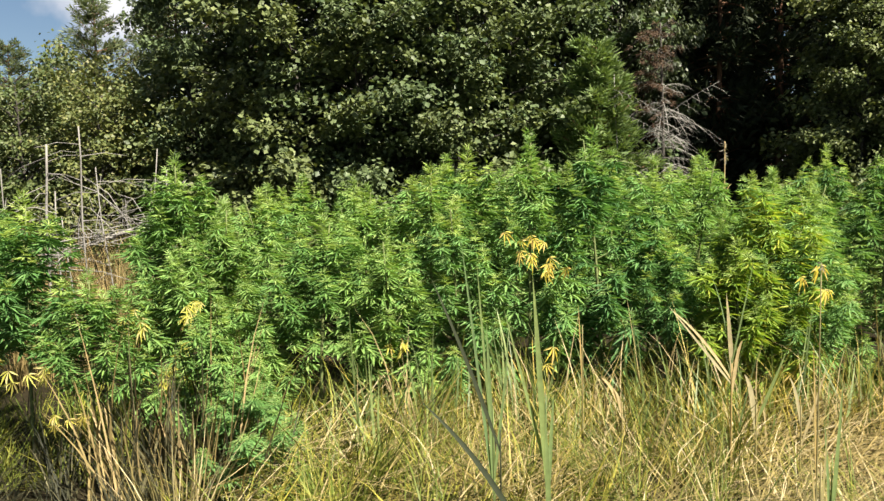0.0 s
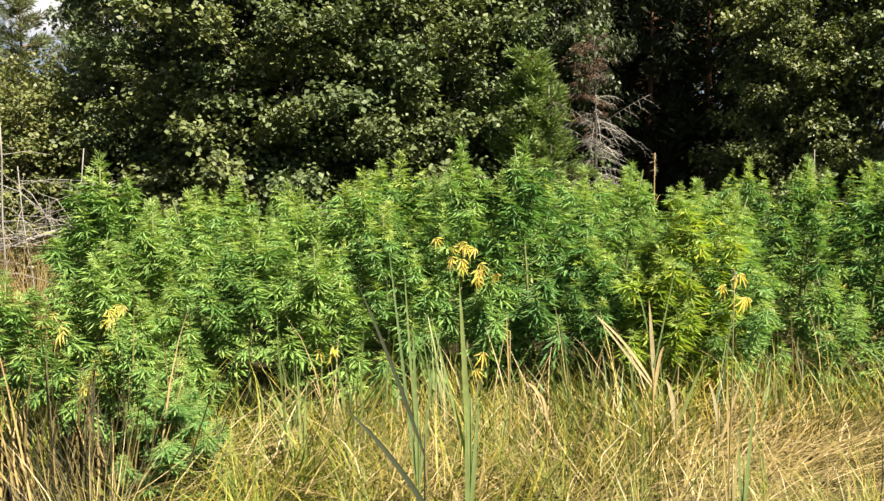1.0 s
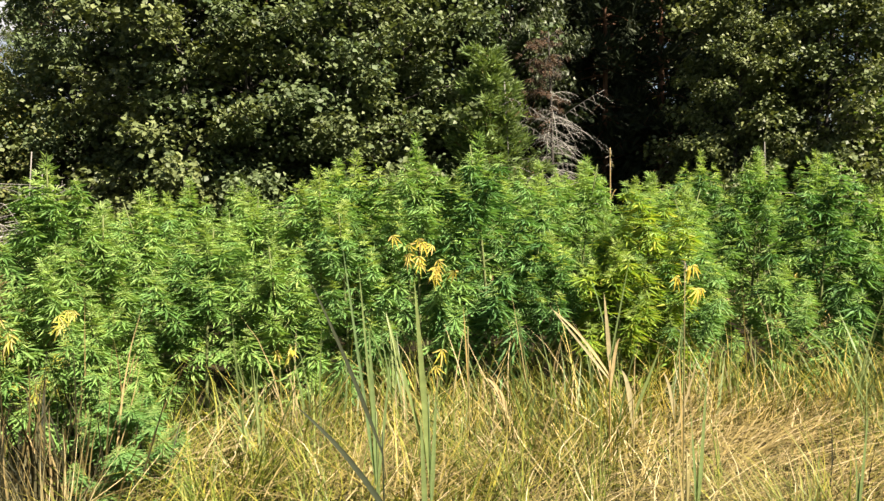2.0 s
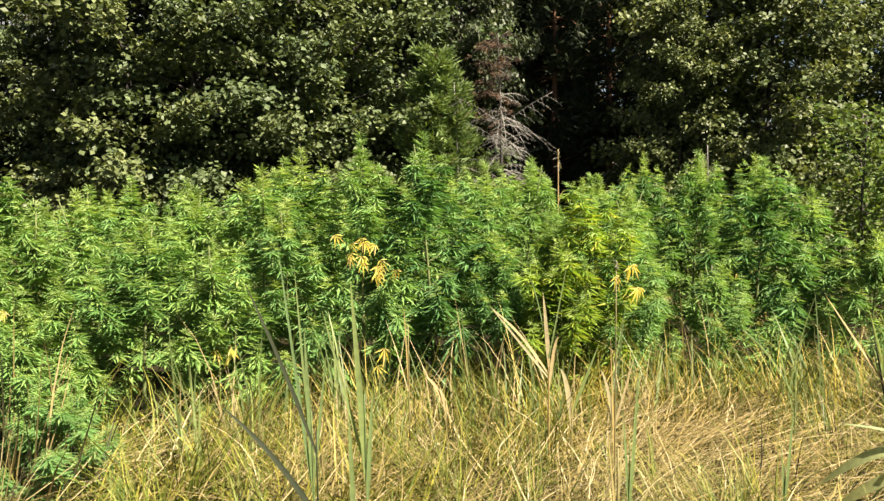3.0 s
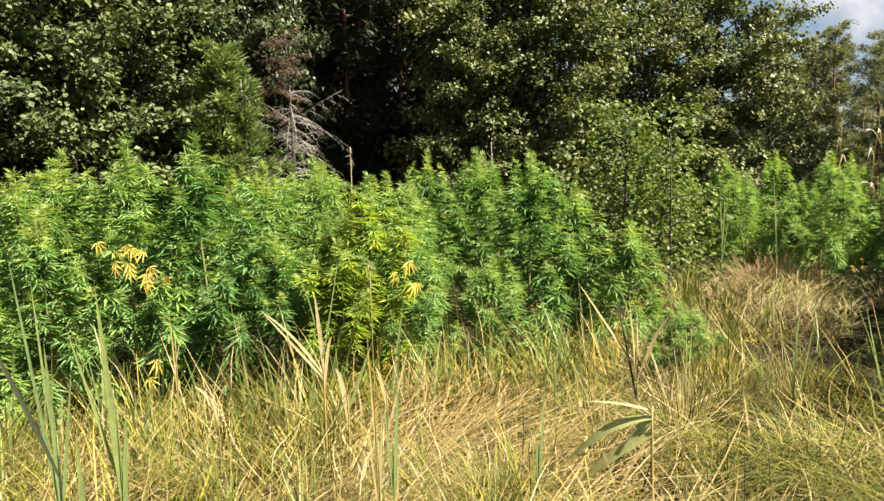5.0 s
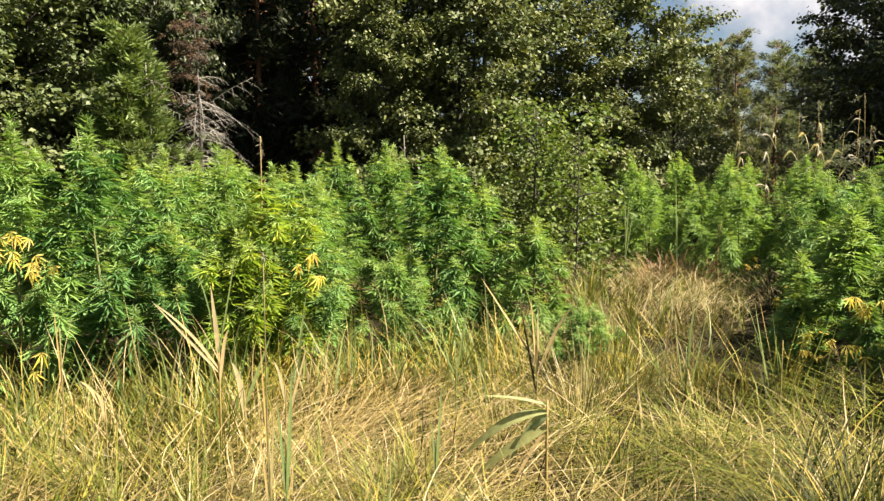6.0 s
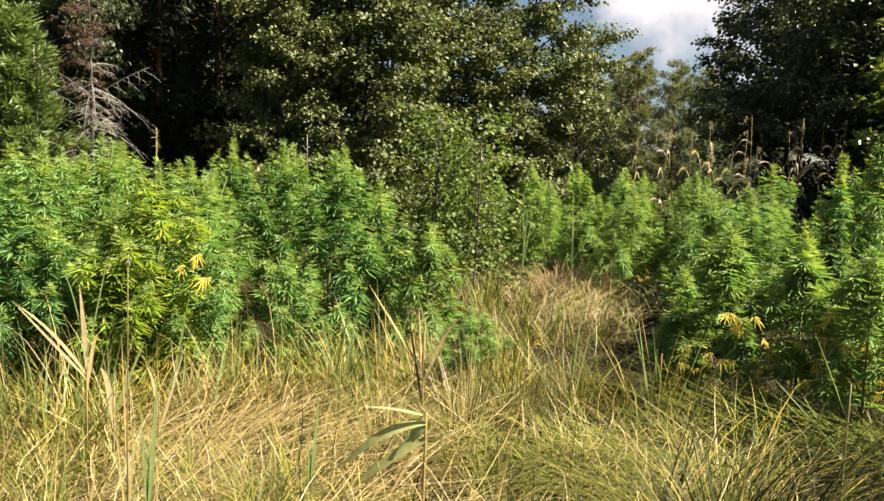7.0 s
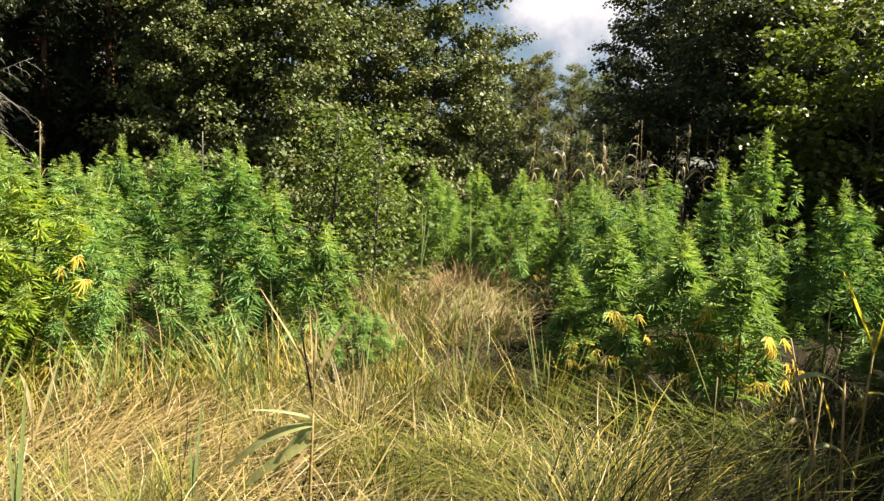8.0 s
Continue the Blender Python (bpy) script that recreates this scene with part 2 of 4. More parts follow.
def tube(points, radii, sides=6):
    p = np.asarray(points, float)
    d = unit(np.gradient(p, axis=0))
    a = unit(np.cross(d, (0.31, 0.95, 0.07)))
    b = np.cross(d, a)
    ang = np.arange(sides) * 2 * np.pi / sides
    ring = np.cos(ang)[None, :, None] * a[:, None] + np.sin(ang)[None, :, None] * b[:, None]
    v = (p[:, None] + np.asarray(radii)[:, None, None] * ring).reshape(-1, 3)
    f = []
    for i in range(len(p) - 1):
        for k in range(sides):
            q, r = i * sides + k, i * sides + (k + 1) % sides
            f += [(q, r, r + sides), (q, r + sides, q + sides)]
    v = np.vstack([v, p[-1:]])
    f += [((len(p) - 1) * sides + k, (len(p) - 1) * sides + (k + 1) % sides, len(v) - 1) for k in range(sides)]
    return v, f


def ribbon(points, widths, up, fold=0.25):
    """A long leaf with a crease along its middle."""
    p, w = np.asarray(points, float), np.asarray(widths, float)
    d = unit(np.gradient(p, axis=0))
    side = unit(np.cross(d, up))
    nrm = np.cross(side, d)
    v = np.stack([p - side * w[:, None] / 2 + nrm * w[:, None] * fold, p, p + side * w[:, None] / 2 + nrm * w[:, None] * fold], 1).reshape(-1, 3)
    f = []
    for i in range(len(p) - 1):
        for k in (0, 1):
            q = 3 * i + k
            f += [(q, q + 1, q + 4), (q, q + 4, q + 3)]
    return v, f


def blades(rng, base, azimuth, length, lean, bend, width):
    """Many grass blades at once: tapered strips that start upright by lean and arch over by bend (radians)."""
    n = len(base)
    turn = rng.uniform(-0.9, 0.9, n)
    swing = rng.normal(0, 0.55, n)
    rows, p = [], np.array(base, float)
    for k, share in enumerate((1.0, 0.95, 0.85, 0.65, 0.38, 0.0)):
        a = lean + bend * (k / 5.0) ** 1.3
        w = width * share
        az = azimuth + swing * (k / 5.0)
        out = np.stack([np.cos(az), np.sin(az), np.zeros(n)], -1)
        side = np.stack([-np.sin(az), np.cos(az), np.zeros(n)], -1)
        face = side * np.cos(turn)[:, None] + out * np.sin(turn)[:, None] * np.cos(a)[:, None]
        rows += [p - face * w[:, None] / 2, p + face * w[:, None] / 2] if share else [p]
        p = p + (out * np.sin(a)[:, None] + np.array([0, 0, 1.0]) * np.cos(a)[:, None]) * (length / 5)[:, None]
    v = np.stack(rows, 1)
    v[..., 2] = np.maximum(v[..., 2], 0.01)
    f = np.array([(0, 1, 3), (0, 3, 2), (2, 3, 5), (2, 5, 4), (4, 5, 7), (4, 7, 6), (6, 7, 9), (6, 9, 8), (8, 9, 10)])
    return v.reshape(-1, 3), (f[None] + 11 * np.arange(n)[:, None, None]).reshape(-1, 3)


# ---- ground ----
def ground_height(x, y):
    return 0.05 * noise.noise(Vector((x * 0.45, y * 0.45, 0))) + 0.02 * noise.noise(Vector((x * 1.7, y * 1.7, 3)))


def build_ground():
    edges = np.concatenate([[-900, -300, -120, -50, -25], np.arange(-15, 22.01, 0.5), [30, 50, 120, 300, 900]])
    n = len(edges)
    v = [(x, y, ground_height(x, y) if -15 <= x <= 22 and -15 <= y <= 22 else 0.0) for y in edges for x in edges]
    f = []
    for j in range(n - 1):
        for i in range(n - 1):
            q = j * n + i
            f += [(q, q + 1, q + n + 1), (q, q + n + 1, q + n)]
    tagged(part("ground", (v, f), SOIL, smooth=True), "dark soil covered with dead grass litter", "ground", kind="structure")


build_ground()

# ---- hemp ----
LEAFLETS = ((-112, 0.45), (-74, 0.74), (-37, 0.94), (0, 1.0), (37, 0.94), (74, 0.74), (112, 0.45))


def palm_leaf(count, broad=0.068, droop=-0.12):
    """A fan of narrow drooping leaflets about a stalk's end."""
    v, f = [], []
    for a, s in LEAFLETS[(7 - count) // 2:(7 - count) // 2 + count]:
        c, d = math.sin(radians(a)), math.cos(radians(a))
        for along, across, z in ((0.02, 0, 0), (0.52, broad, 0.03), (1.12, 0, droop), (0.5, -broad, 0.01)):
            v.append((s * (along * c + across * d), s * (along * d - across * c), s * z))
        q = len(v) - 4
        f += [(q, q + 1, q + 2), (q, q + 2, q + 3)]
    return np.array(v), np.array(f)


PALM7, PALM5 = palm_leaf(7), palm_leaf(5)


WITHERED_LEAF = (palm_leaf(5, 0.085, -0.2)[0] * (0.62, 1.0, 1.4), palm_leaf(5, 0.085, -0.2)[1])


def hemp_leaves(rng, height, radius, branches, fan=1.0, low=0.09):
    """Where the leaves of one plant sit: point, direction, upper side and size, and the lines of stem and branches."""
    at, way, up, size, tip, lines = [], [], [], [], [], []
    lean = rng.normal(0, 0.03, 2)

    def axis(z):
        return np.array([lean[0] * z * z, lean[1] * z * z, z])

    def leaf(p, az, el, s, flower=False):
        at.append(p)
        tip.append(flower)
        way.append(np.array([math.cos(az) * math.cos(el), math.sin(az) * math.cos(el), math.sin(el)]))
        up.append(np.array([0.25 * math.cos(az), 0.25 * math.sin(az), 1.0]) + rng.normal(0, 0.2, 3))
        size.append(1.14 * s * fan)

    def spire(foot, tall, n, big):
        """A shoot's top: rosettes of leaves that shrink and rise towards the tip."""
        for k in range(n):
            s = (k + rng.uniform(0, 1)) / n
            leaf(foot + np.array([0, 0, tall * s]) + rng.normal(0, 0.008, 3), k * 2.4 + rng.normal(0, 0.3), -0.35 + 1.35 * s * s + rng.normal(0, 0.18), big * (1.0 - 0.62 * s) * rng.uniform(0.8, 1.15), s > 0.5)

    lines.append(([axis(z) for z in np.linspace(0, height * 0.97, 8)], np.linspace(0.011, 0.003, 8) * (0.6 + 0.4 * height)))
    turn = rng.uniform(0, 6.28)
    for b in range(branches):
        u = low + (0.86 - low) * (b / branches) ** 0.95
        turn += 2.4 + rng.normal(0, 0.25)
        r = radius * (1 - u) ** 0.78 * (0.62 + 0.38 * min(1.0, u / 0.25)) * rng.uniform(0.72, 1.25)
        start = axis(u * height)
        rise = rng.uniform(0.5, 1.0)
        pts = [start + np.array([math.cos(turn) * r * s, math.sin(turn) * r * s, r * rise * (0.45 * s + 0.6 * s * s)]) for s in np.linspace(0, 1, 5)]
        lines.append((pts, np.linspace(0.0055, 0.0018, 5)))
        nodes = max(3, int(r / 0.041))
        for k in range(1, nodes + 1):
            s = 0.25 + 0.75 * k / nodes
            p = start + np.array([math.cos(turn) * r * s, math.sin(turn) * r * s, r * rise * (0.45 * s + 0.6 * s * s)])
            for sgn in (-1, 1):
                leaf(p + rng.normal(0, 0.012, 3), turn + sgn * rng.uniform(0.3, 1.25), rng.uniform(-0.3, 0.3) - 0.45 * (1 - u) ** 2, rng.uniform(0.085, 0.135) * (1.12 - 0.36 * s) * (1.3 - 0.5 * u))
        spire(pts[-1] - np.array([0, 0, 0.02]), rng.uniform(0.09, 0.17), int(12 + 6 * (1 - u)), 0.088)
    top = 0.30 * height
    spire(axis(height - top), top, 76, 0.115)
    return np.array(at), np.array(way), np.array(up), np.array(size), np.array(tip), lines


def hemp_plant(seed, height, radius, branches, mat, label, fan=1.0, count=7, yellow=(), low=0.09):
    """yellow: height share, azimuth in degrees and number of the yellowed leaves."""
    rng = np.random.default_rng(seed)
    plant = new("hemp_plant")
    at, way, up, size, tip, lines = hemp_leaves(rng, height, radius, branches, fan, low)
    shape = PALM7 if count == 7 else PALM5
    part("stem", joined([tube(*lines[0], 6)] + [tube(*l, 3) for l in lines[1:]]), HEMP_STEM, plant)
    part("foliage", spread(*shape, at[~tip], way[~tip], up[~tip], size[~tip]), mat, plant)["kind"] = "stuff"
    part("flower_top", spread(*PALM5, at[tip], way[tip], up[tip], size[tip]), HEMP_TIP, plant, "pale green feathery flower tops")["kind"] = "stuff"
    dead = []
    for share, az, n in yellow:
        a = radians(az)
        r = radius * (1 - share) ** 0.72 * 1.08 + 0.14
        mid = np.array([math.cos(a) * r, math.sin(a) * r, share * height])
        p = mid + rng.normal(0, (0.055, 0.05, 0.055), (n, 3))
        w = np.column_stack([np.cos(a + rng.normal(0, 0.9, n)), np.sin(a + rng.normal(0, 0.9, n)), rng.uniform(-2.6, -0.7, n)])
        dead.append(spread(*WITHERED_LEAF, p, w, np.array([math.cos(a), math.sin(a), 0.5]) + rng.normal(0, 0.3, (n, 3)), rng.uniform(0.07, 0.115, n)))
    if dead:
        part("withered_foliage", joined(dead), YELLOW, plant, "yellow withered fan leaves")
    return tagged(plant, label, "hemp plant", "hemp plants in the clearing")


GREEN_TEXT = "tall bushy green hemp plant with fine fan leaves"
# x, y, height, spread: the plants along the near edge of the plot
EDGE = [
    (-2.32, 4.43, 1.55, 0.50), (-1.87, 4.20, 1.15, 0.42), (-2.75, 4.75, 1.50, 0.50), (-1.74, 5.32, 1.76, 0.52), (-1.38, 5.05, 1.46, 0.48),
    (-1.16, 4.25, 0.98, 0.42), (-1.19, 5.78, 1.54, 0.50), (-0.79, 5.04, 1.36, 0.52), (-0.61, 6.10, 1.55, 0.52), (-0.09, 5.90, 1.68, 0.55),
    (-0.33, 5.00, 1.26, 0.46), (0.23, 6.15, 1.78, 0.52), (0.10, 5.25, 1.45, 0.46), (1.54, 6.01, 1.69, 0.50), (1.99, 6.40, 1.74, 0.48),
    (1.45, 5.20, 1.20, 0.40), (1.91, 5.45, 1.34, 0.44), (2.33, 5.00, 1.22, 0.42), (2.85, 6.50, 1.52, 0.50), (3.52, 7.30, 1.80, 0.48),
    (-2.95, 5.15, 1.55, 0.45), (-0.95, 3.85, 0.62, 0.36), (2.7, 5.55, 1.45, 0.46), (3.62, 6.60, 1.80, 0.50), (4.17, 7.50, 1.80, 0.45), (5.08, 8.05, 1.82, 0.45), (2.98, 4.80, 0.98, 0.42),
]
# the plants at the far side of the path
NEAR_SIDE = [(5.16, 2.97, 1.32), (5.39, 2.59, 1.30), (5.37, 2.15, 1.24), (4.88, 3.15, 0.86), (5.40, 3.50, 1.0), (5.02, 2.72, 0.72), (5.75, 2.45, 1.05)]
# plants below y = 2 stand beyond the view, added to shade the ground
FAR_SIDE = [
    (7.5, 2.3, 1.5, 0.5), (7.0, 4.1, 1.55, 0.5), (7.24, 2.95, 2.15, 0.45), (6.52, 2.08, 1.70, 0.42),
    (6.60, 3.69, 1.45, 0.42), (7.1, 1.35, 1.5, 0.5), (6.4, 1.1, 1.3, 0.45), (7.9, 1.8, 1.6, 0.5), (6.3, 1.55, 0.8, 0.4), (7.60, 3.57, 1.88, 0.46), (3.80, 4.00, 0.70, 0.34),
    (8.05, 7.7, 1.45, 0.5), (8.45, 8.1, 1.5, 0.5), (8.35, 7.05, 1.35, 0.5), (8.20, 9.04, 1.50, 0.5), (8.63, 8.67, 1.76, 0.5), (9.46, 8.56, 1.80, 0.5), (8.86, 7.00, 1.72, 0.5), (8.61, 5.70, 1.64, 0.5),
    (8.62, 4.79, 1.80, 0.5), (7.7, 4.4, 1.5, 0.5), (9.3, 7.6, 1.7, 0.5), (7.95, 9.6, 1.6, 0.5), (9.3, 6.3, 1.7, 0.5), (9.9, 6.9, 1.6, 0.5), (8.1, 6.3, 1.45, 0.5), (10.1, 8.0, 1.7, 0.5), (7.9, 5.1, 1.5, 0.5),
]


def scaled(x, y, turn, s, wide=1.0):
    return pose(x, y, ground_height(x, y) - 0.01, 0, 0, turn) @ Matrix.Diagonal((s * wide, s * wide, s, 1))


def plant_hemp():
    rng = np.random.default_rng(4)
    base = [
        hemp_plant(11, 1.6, 0.50, 22, HEMP, GREEN_TEXT),
        hemp_plant(12, 1.6, 0.55, 24, HEMP, GREEN_TEXT, yellow=((0.25, -100, 4),)),
        hemp_plant(13, 1.6, 0.48, 20, HEMP, GREEN_TEXT),
        # its dark leaves stand in for shade at left and behind the near plants
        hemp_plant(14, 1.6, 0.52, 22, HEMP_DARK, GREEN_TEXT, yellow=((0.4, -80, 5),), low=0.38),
    ]
    for ob in base:
        ob.matrix_basis = pose(-3.4 - 0.5 * base.index(ob), 5.6 + 0.3 * base.index(ob), 0)
    for k, (x, y, h, r) in enumerate(EDGE):
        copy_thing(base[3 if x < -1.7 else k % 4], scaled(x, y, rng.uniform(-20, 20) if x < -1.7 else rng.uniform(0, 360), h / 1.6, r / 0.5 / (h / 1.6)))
    # single plants with a look of their own
    special = [
        (0.57, 5.27, hemp_plant(21, 1.88, 0.50, 25, HEMP, "tall green hemp plant with a cluster of withered yellow leaves", yellow=((0.62, -95, 9), (0.53, -82, 6), (0.25, -90, 2)))),
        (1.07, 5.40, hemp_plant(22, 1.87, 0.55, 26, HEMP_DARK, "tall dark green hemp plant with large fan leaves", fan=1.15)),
        (1.86, 4.98, hemp_plant(28, 1.15, 0.40, 20, HEMP_PALE, "short yellowish green hemp plant before the taller ones")),
        (2.08, 5.12, hemp_plant(23, 1.58, 0.52, 24, HEMP_PALE, "yellowish green hemp plant with paling leaves", yellow=((0.62, -75, 5),))),
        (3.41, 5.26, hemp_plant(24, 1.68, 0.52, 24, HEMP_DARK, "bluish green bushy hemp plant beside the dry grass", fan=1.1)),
        (3.93, 5.40, hemp_plant(25, 1.48, 0.44, 22, HEMP, "green hemp plant at the edge of the path")),
        (4.13, 4.95, hemp_plant(26, 1.16, 0.36, 18, HEMP, "short green hemp plant at the edge of the path")),
        (-1.60, 4.75, hemp_plant(27, 1.15, 0.42, 18, HEMP, "green hemp plant with yellow lower leaves", yellow=((0.72, -115, 9), (0.74, -55, 9), (0.5, -80, 8), (0.45, -50, 7)))),
    ]
    for x, y, ob in special:
        ob.matrix_basis = pose(x, y, ground_height(x, y) - 0.01)
    side = [
        hemp_plant(31, 1.3, 0.34, 17, HEMP, "green hemp plant with drooping yellow lower leaves", yellow=((0.60, -130, 8), (0.46, -110, 6), (0.36, -140, 4)), fan=1.22, low=0.2),
        hemp_plant(32, 1.3, 0.32, 16, HEMP, "green hemp plant with some drooping yellow leaves", yellow=((0.58, -120, 8), (0.42, -140, 5)), fan=1.22, low=0.2),
    ]
    for k, (x, y, h) in enumerate(NEAR_SIDE[2:]):
        copy_thing(side[k % 2], scaled(x, y, rng.uniform(-15, 15), h / 1.3))
    for ob, (x, y, h) in zip(side, NEAR_SIDE):
        ob.matrix_basis = scaled(x, y, 0, h / 1.3)
    for k, (x, y, h, r) in enumerate(FAR_SIDE):
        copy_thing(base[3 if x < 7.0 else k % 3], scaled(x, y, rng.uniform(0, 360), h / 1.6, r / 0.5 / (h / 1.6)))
    # the rows behind, filling the plot
    thin = [hemp_plant(41 + k, 1.7, 0.5, 15, HEMP, GREEN_TEXT, count=5, fan=1.2) for k in range(2)]
    thin[0].matrix_basis, thin[1].matrix_basis = scaled(-0.2, 7.2, 0, 0.95), scaled(0.8, 7.0, 0, 1.02)
    for row, y in enumerate((6.9, 7.7, 8.5)):
        for i in range(9):
            x = -2.4 + 0.78 * i + rng.normal(0, 0.12)
            if abs(x + 0.2) < 0.4 and row == 0:
                continue
            h = rng.uniform(1.45, 1.68) if x < 0 else rng.uniform(1.6, 1.82)
            copy_thing(thin[i % 2], scaled(x, y + 0.18 * i + rng.normal(0, 0.1), rng.uniform(0, 360), h / 1.7))


plant_hemp()

# ---- trees ----
KITE_LEAF = (np.array([(0, 0, 0), (0.42, 0.52, 0.08), (0, 1.0, -0.04), (-0.42, 0.52, 0.08)]), np.array([(0, 1, 2), (0, 2, 3)]))
OVAL_LEAF = (np.array([(0, 0, 0), (0.36, 0.45, 0.09), (0.02, 0.95, 0.0), (-0.36, 0.5, 0.09)]), np.array([(0, 1, 2), (0, 2, 3)]))
NEEDLES = (np.array([(0, 0, 0), (0.05, 0.5, 0), (0.0, 1.0, 0.05), (0.30, 0.1, 0), (0.42, 0.85, 0.1), (0.22, 0.5, 0), (-0.30, 0.1, 0), (-0.42, 0.85, -0.1), (-0.22, 0.5, 0)]),
           np.array([(0, 1, 2), (3, 5, 4), (6, 7, 8)]))


def broadleaf(name, seed, height, spread_r, limbs, mat, bark, label, category, leaf=0.094, low=0.3, per=31, stems=1, group="", shape=None, crest=0.5, loose=0.085):
    """Trunk with limbs that fork into twigs, each twig a spray of leaves; limbs reach low, as at a wood's edge."""
    rng = np.random.default_rng(seed)
    tree = new(name)
    wood, at, way, up = [], [], [], []
    for s in range(stems):
        off = rng.normal(0, 0.25 if stems > 1 else 0.0, 2)
        sway = rng.normal(0, 0.035, 2)
        zs = np.linspace(0, height * (0.95 - 0.1 * s), 9)
        line = np.column_stack([off[0] + sway[0] * zs + 0.05 * np.sin(zs + s), off[1] + sway[1] * zs + 0.05 * np.cos(1.3 * zs), zs])
        wood.append(tube(line, np.linspace(0.012 * height, 0.010, 9) / stems ** 0.5, 7))
        turn = rng.uniform(0, 6.28)
        for b in range(limbs // stems):
            u = (b + rng.uniform(0, 1)) / (limbs // stems)
            z = low + (height * 0.97 - low) * u ** 1.25
            turn += 2.4 + rng.normal(0, 0.4)
            r = spread_r * (crest + (1 - crest) * (1 - u) ** 0.75) * (0.75 + 0.25 * min(1, u * 5)) * rng.uniform(0.65, 1.2)
            root = np.array([np.interp(z, zs, line[:, 0]), np.interp(z, zs, line[:, 1]), z])
            rise = rng.uniform(0.05, 0.55) + 0.5 * u
            out = np.array([math.cos(turn), math.sin(turn), 0.0])
            pts = np.array([root + out * r * q + np.array([0, 0, r * (rise * q - 0.28 * q * q)]) for q in np.linspace(0, 1, 6)])
            wood.append(tube(pts, np.linspace(0.010 + 0.008 * r, 0.004, 6), 3))
            sprays = int(6 + 4.3 * r)
            for k in range(sprays):
                q = 0.25 + 0.75 * (k + rng.uniform(0, 1)) / sprays
                a = turn + rng.normal(0, 0.85)
                d = np.array([math.cos(a), math.sin(a), rng.uniform(-0.25, 0.35)])
                p0 = np.array([np.interp(q, np.linspace(0, 1, 6), pts[:, c]) for c in range(3)])
                length = rng.uniform(0.25, 0.6) * (1.15 - 0.5 * q)
                if k % 5 == 0 and shape is None:
                    wood.append(tube(np.array([p0, p0 + d * length - np.array([0, 0, 0.05])]), (0.005, 0.002), 3))
                n = per + int(rng.integers(-4, 5))
                t = rng.uniform(0.1, 1.08, n)
                at.append(p0 + d * (length * t)[:, None] + rng.normal(0, loose, (n, 3)) * (1, 1, 0.85))
                az = a + rng.normal(0, 1.1, n)
                way.append(np.column_stack([np.cos(az), np.sin(az), rng.uniform(-1.3, 0.4, n)]))
                up.append(np.column_stack([0.5 * np.cos(az), 0.5 * np.sin(az), np.full(n, 0.7)]) + rng.normal(0, 0.5, (n, 3)))
    at, way, up = np.concatenate(at), np.concatenate(way), np.concatenate(up)
    part("trunk", joined(wood), bark, tree, smooth=True)
    part("crown", spread(*(shape or OVAL_LEAF), at, way, up, rng.uniform(0.7, 1.25, len(at)) * leaf), mat, tree)
    return tagged(tree, label, category, group)


def pine(name, seed, height, spread_r, mat, label, low=0.5, tuft=0.40, whorls=22, group="", dense=0.34, category="pine tree", droop=0.3):
    rng = np.random.default_rng(seed)
    tree = new(name)
    zs = np.linspace(0, height, 8)
    wood, at, way, up = [tube(np.column_stack([0.02 * np.sin(zs), 0.02 * np.cos(zs * 1.1), zs]), np.linspace(0.014 * height, 0.012, 8), 7)], [], [], []
    for w in range(whorls):
        u = (w + rng.uniform(0, 0.6)) / whorls
        for k in range(int(rng.integers(4, 7))):
            z = low + (height - low) * min(1.0, u + rng.uniform(-0.035, 0.035))
            a = k * 6.28 / 6 + rng.normal(0, 0.3) + w
            r = spread_r * (0.15 + 0.85 * (1 - u) ** 0.6) * rng.uniform(0.55, 1.2)
            out = np.array([math.cos(a), math.sin(a), 0])
            pts = np.array([np.array([0, 0, z]) + out * r * q + np.array([0, 0, r * (0.12 * q + droop * q * q)]) for q in np.linspace(0, 1, 5)])
            wood.append(tube(pts, np.linspace(0.022, 0.006, 5), 3))
            n = int(dense * (10 + 22 * r))
            q = rng.uniform(0.25, 1.03, n)
            c = np.column_stack([np.interp(q, np.linspace(0, 1, 5), pts[:, i]) for i in range(3)]) + rng.normal(0, 0.09 * r, (n, 3)) * (1, 1, 0.5)
            for _ in range(3):
                az = a + rng.normal(0, 0.9, n)
                at.append(c)
                way.append(np.column_stack([np.cos(az), np.sin(az), rng.uniform(-0.1, 1.1, n)]))
                up.append(rng.normal(0, 1, (n, 3)))
    at, way, up = np.concatenate(at), np.concatenate(way), np.concatenate(up)
    part("trunk", joined(wood), PINE_BARK, tree, smooth=True)
    part("crown", spread(*NEEDLES, at, way, up, rng.uniform(0.7, 1.2, len(at)) * tuft), mat, tree)
    return tagged(tree, label, category, group)


ALDER_TEXT = "dense alder tree with glossy green leaves at the wood edge"
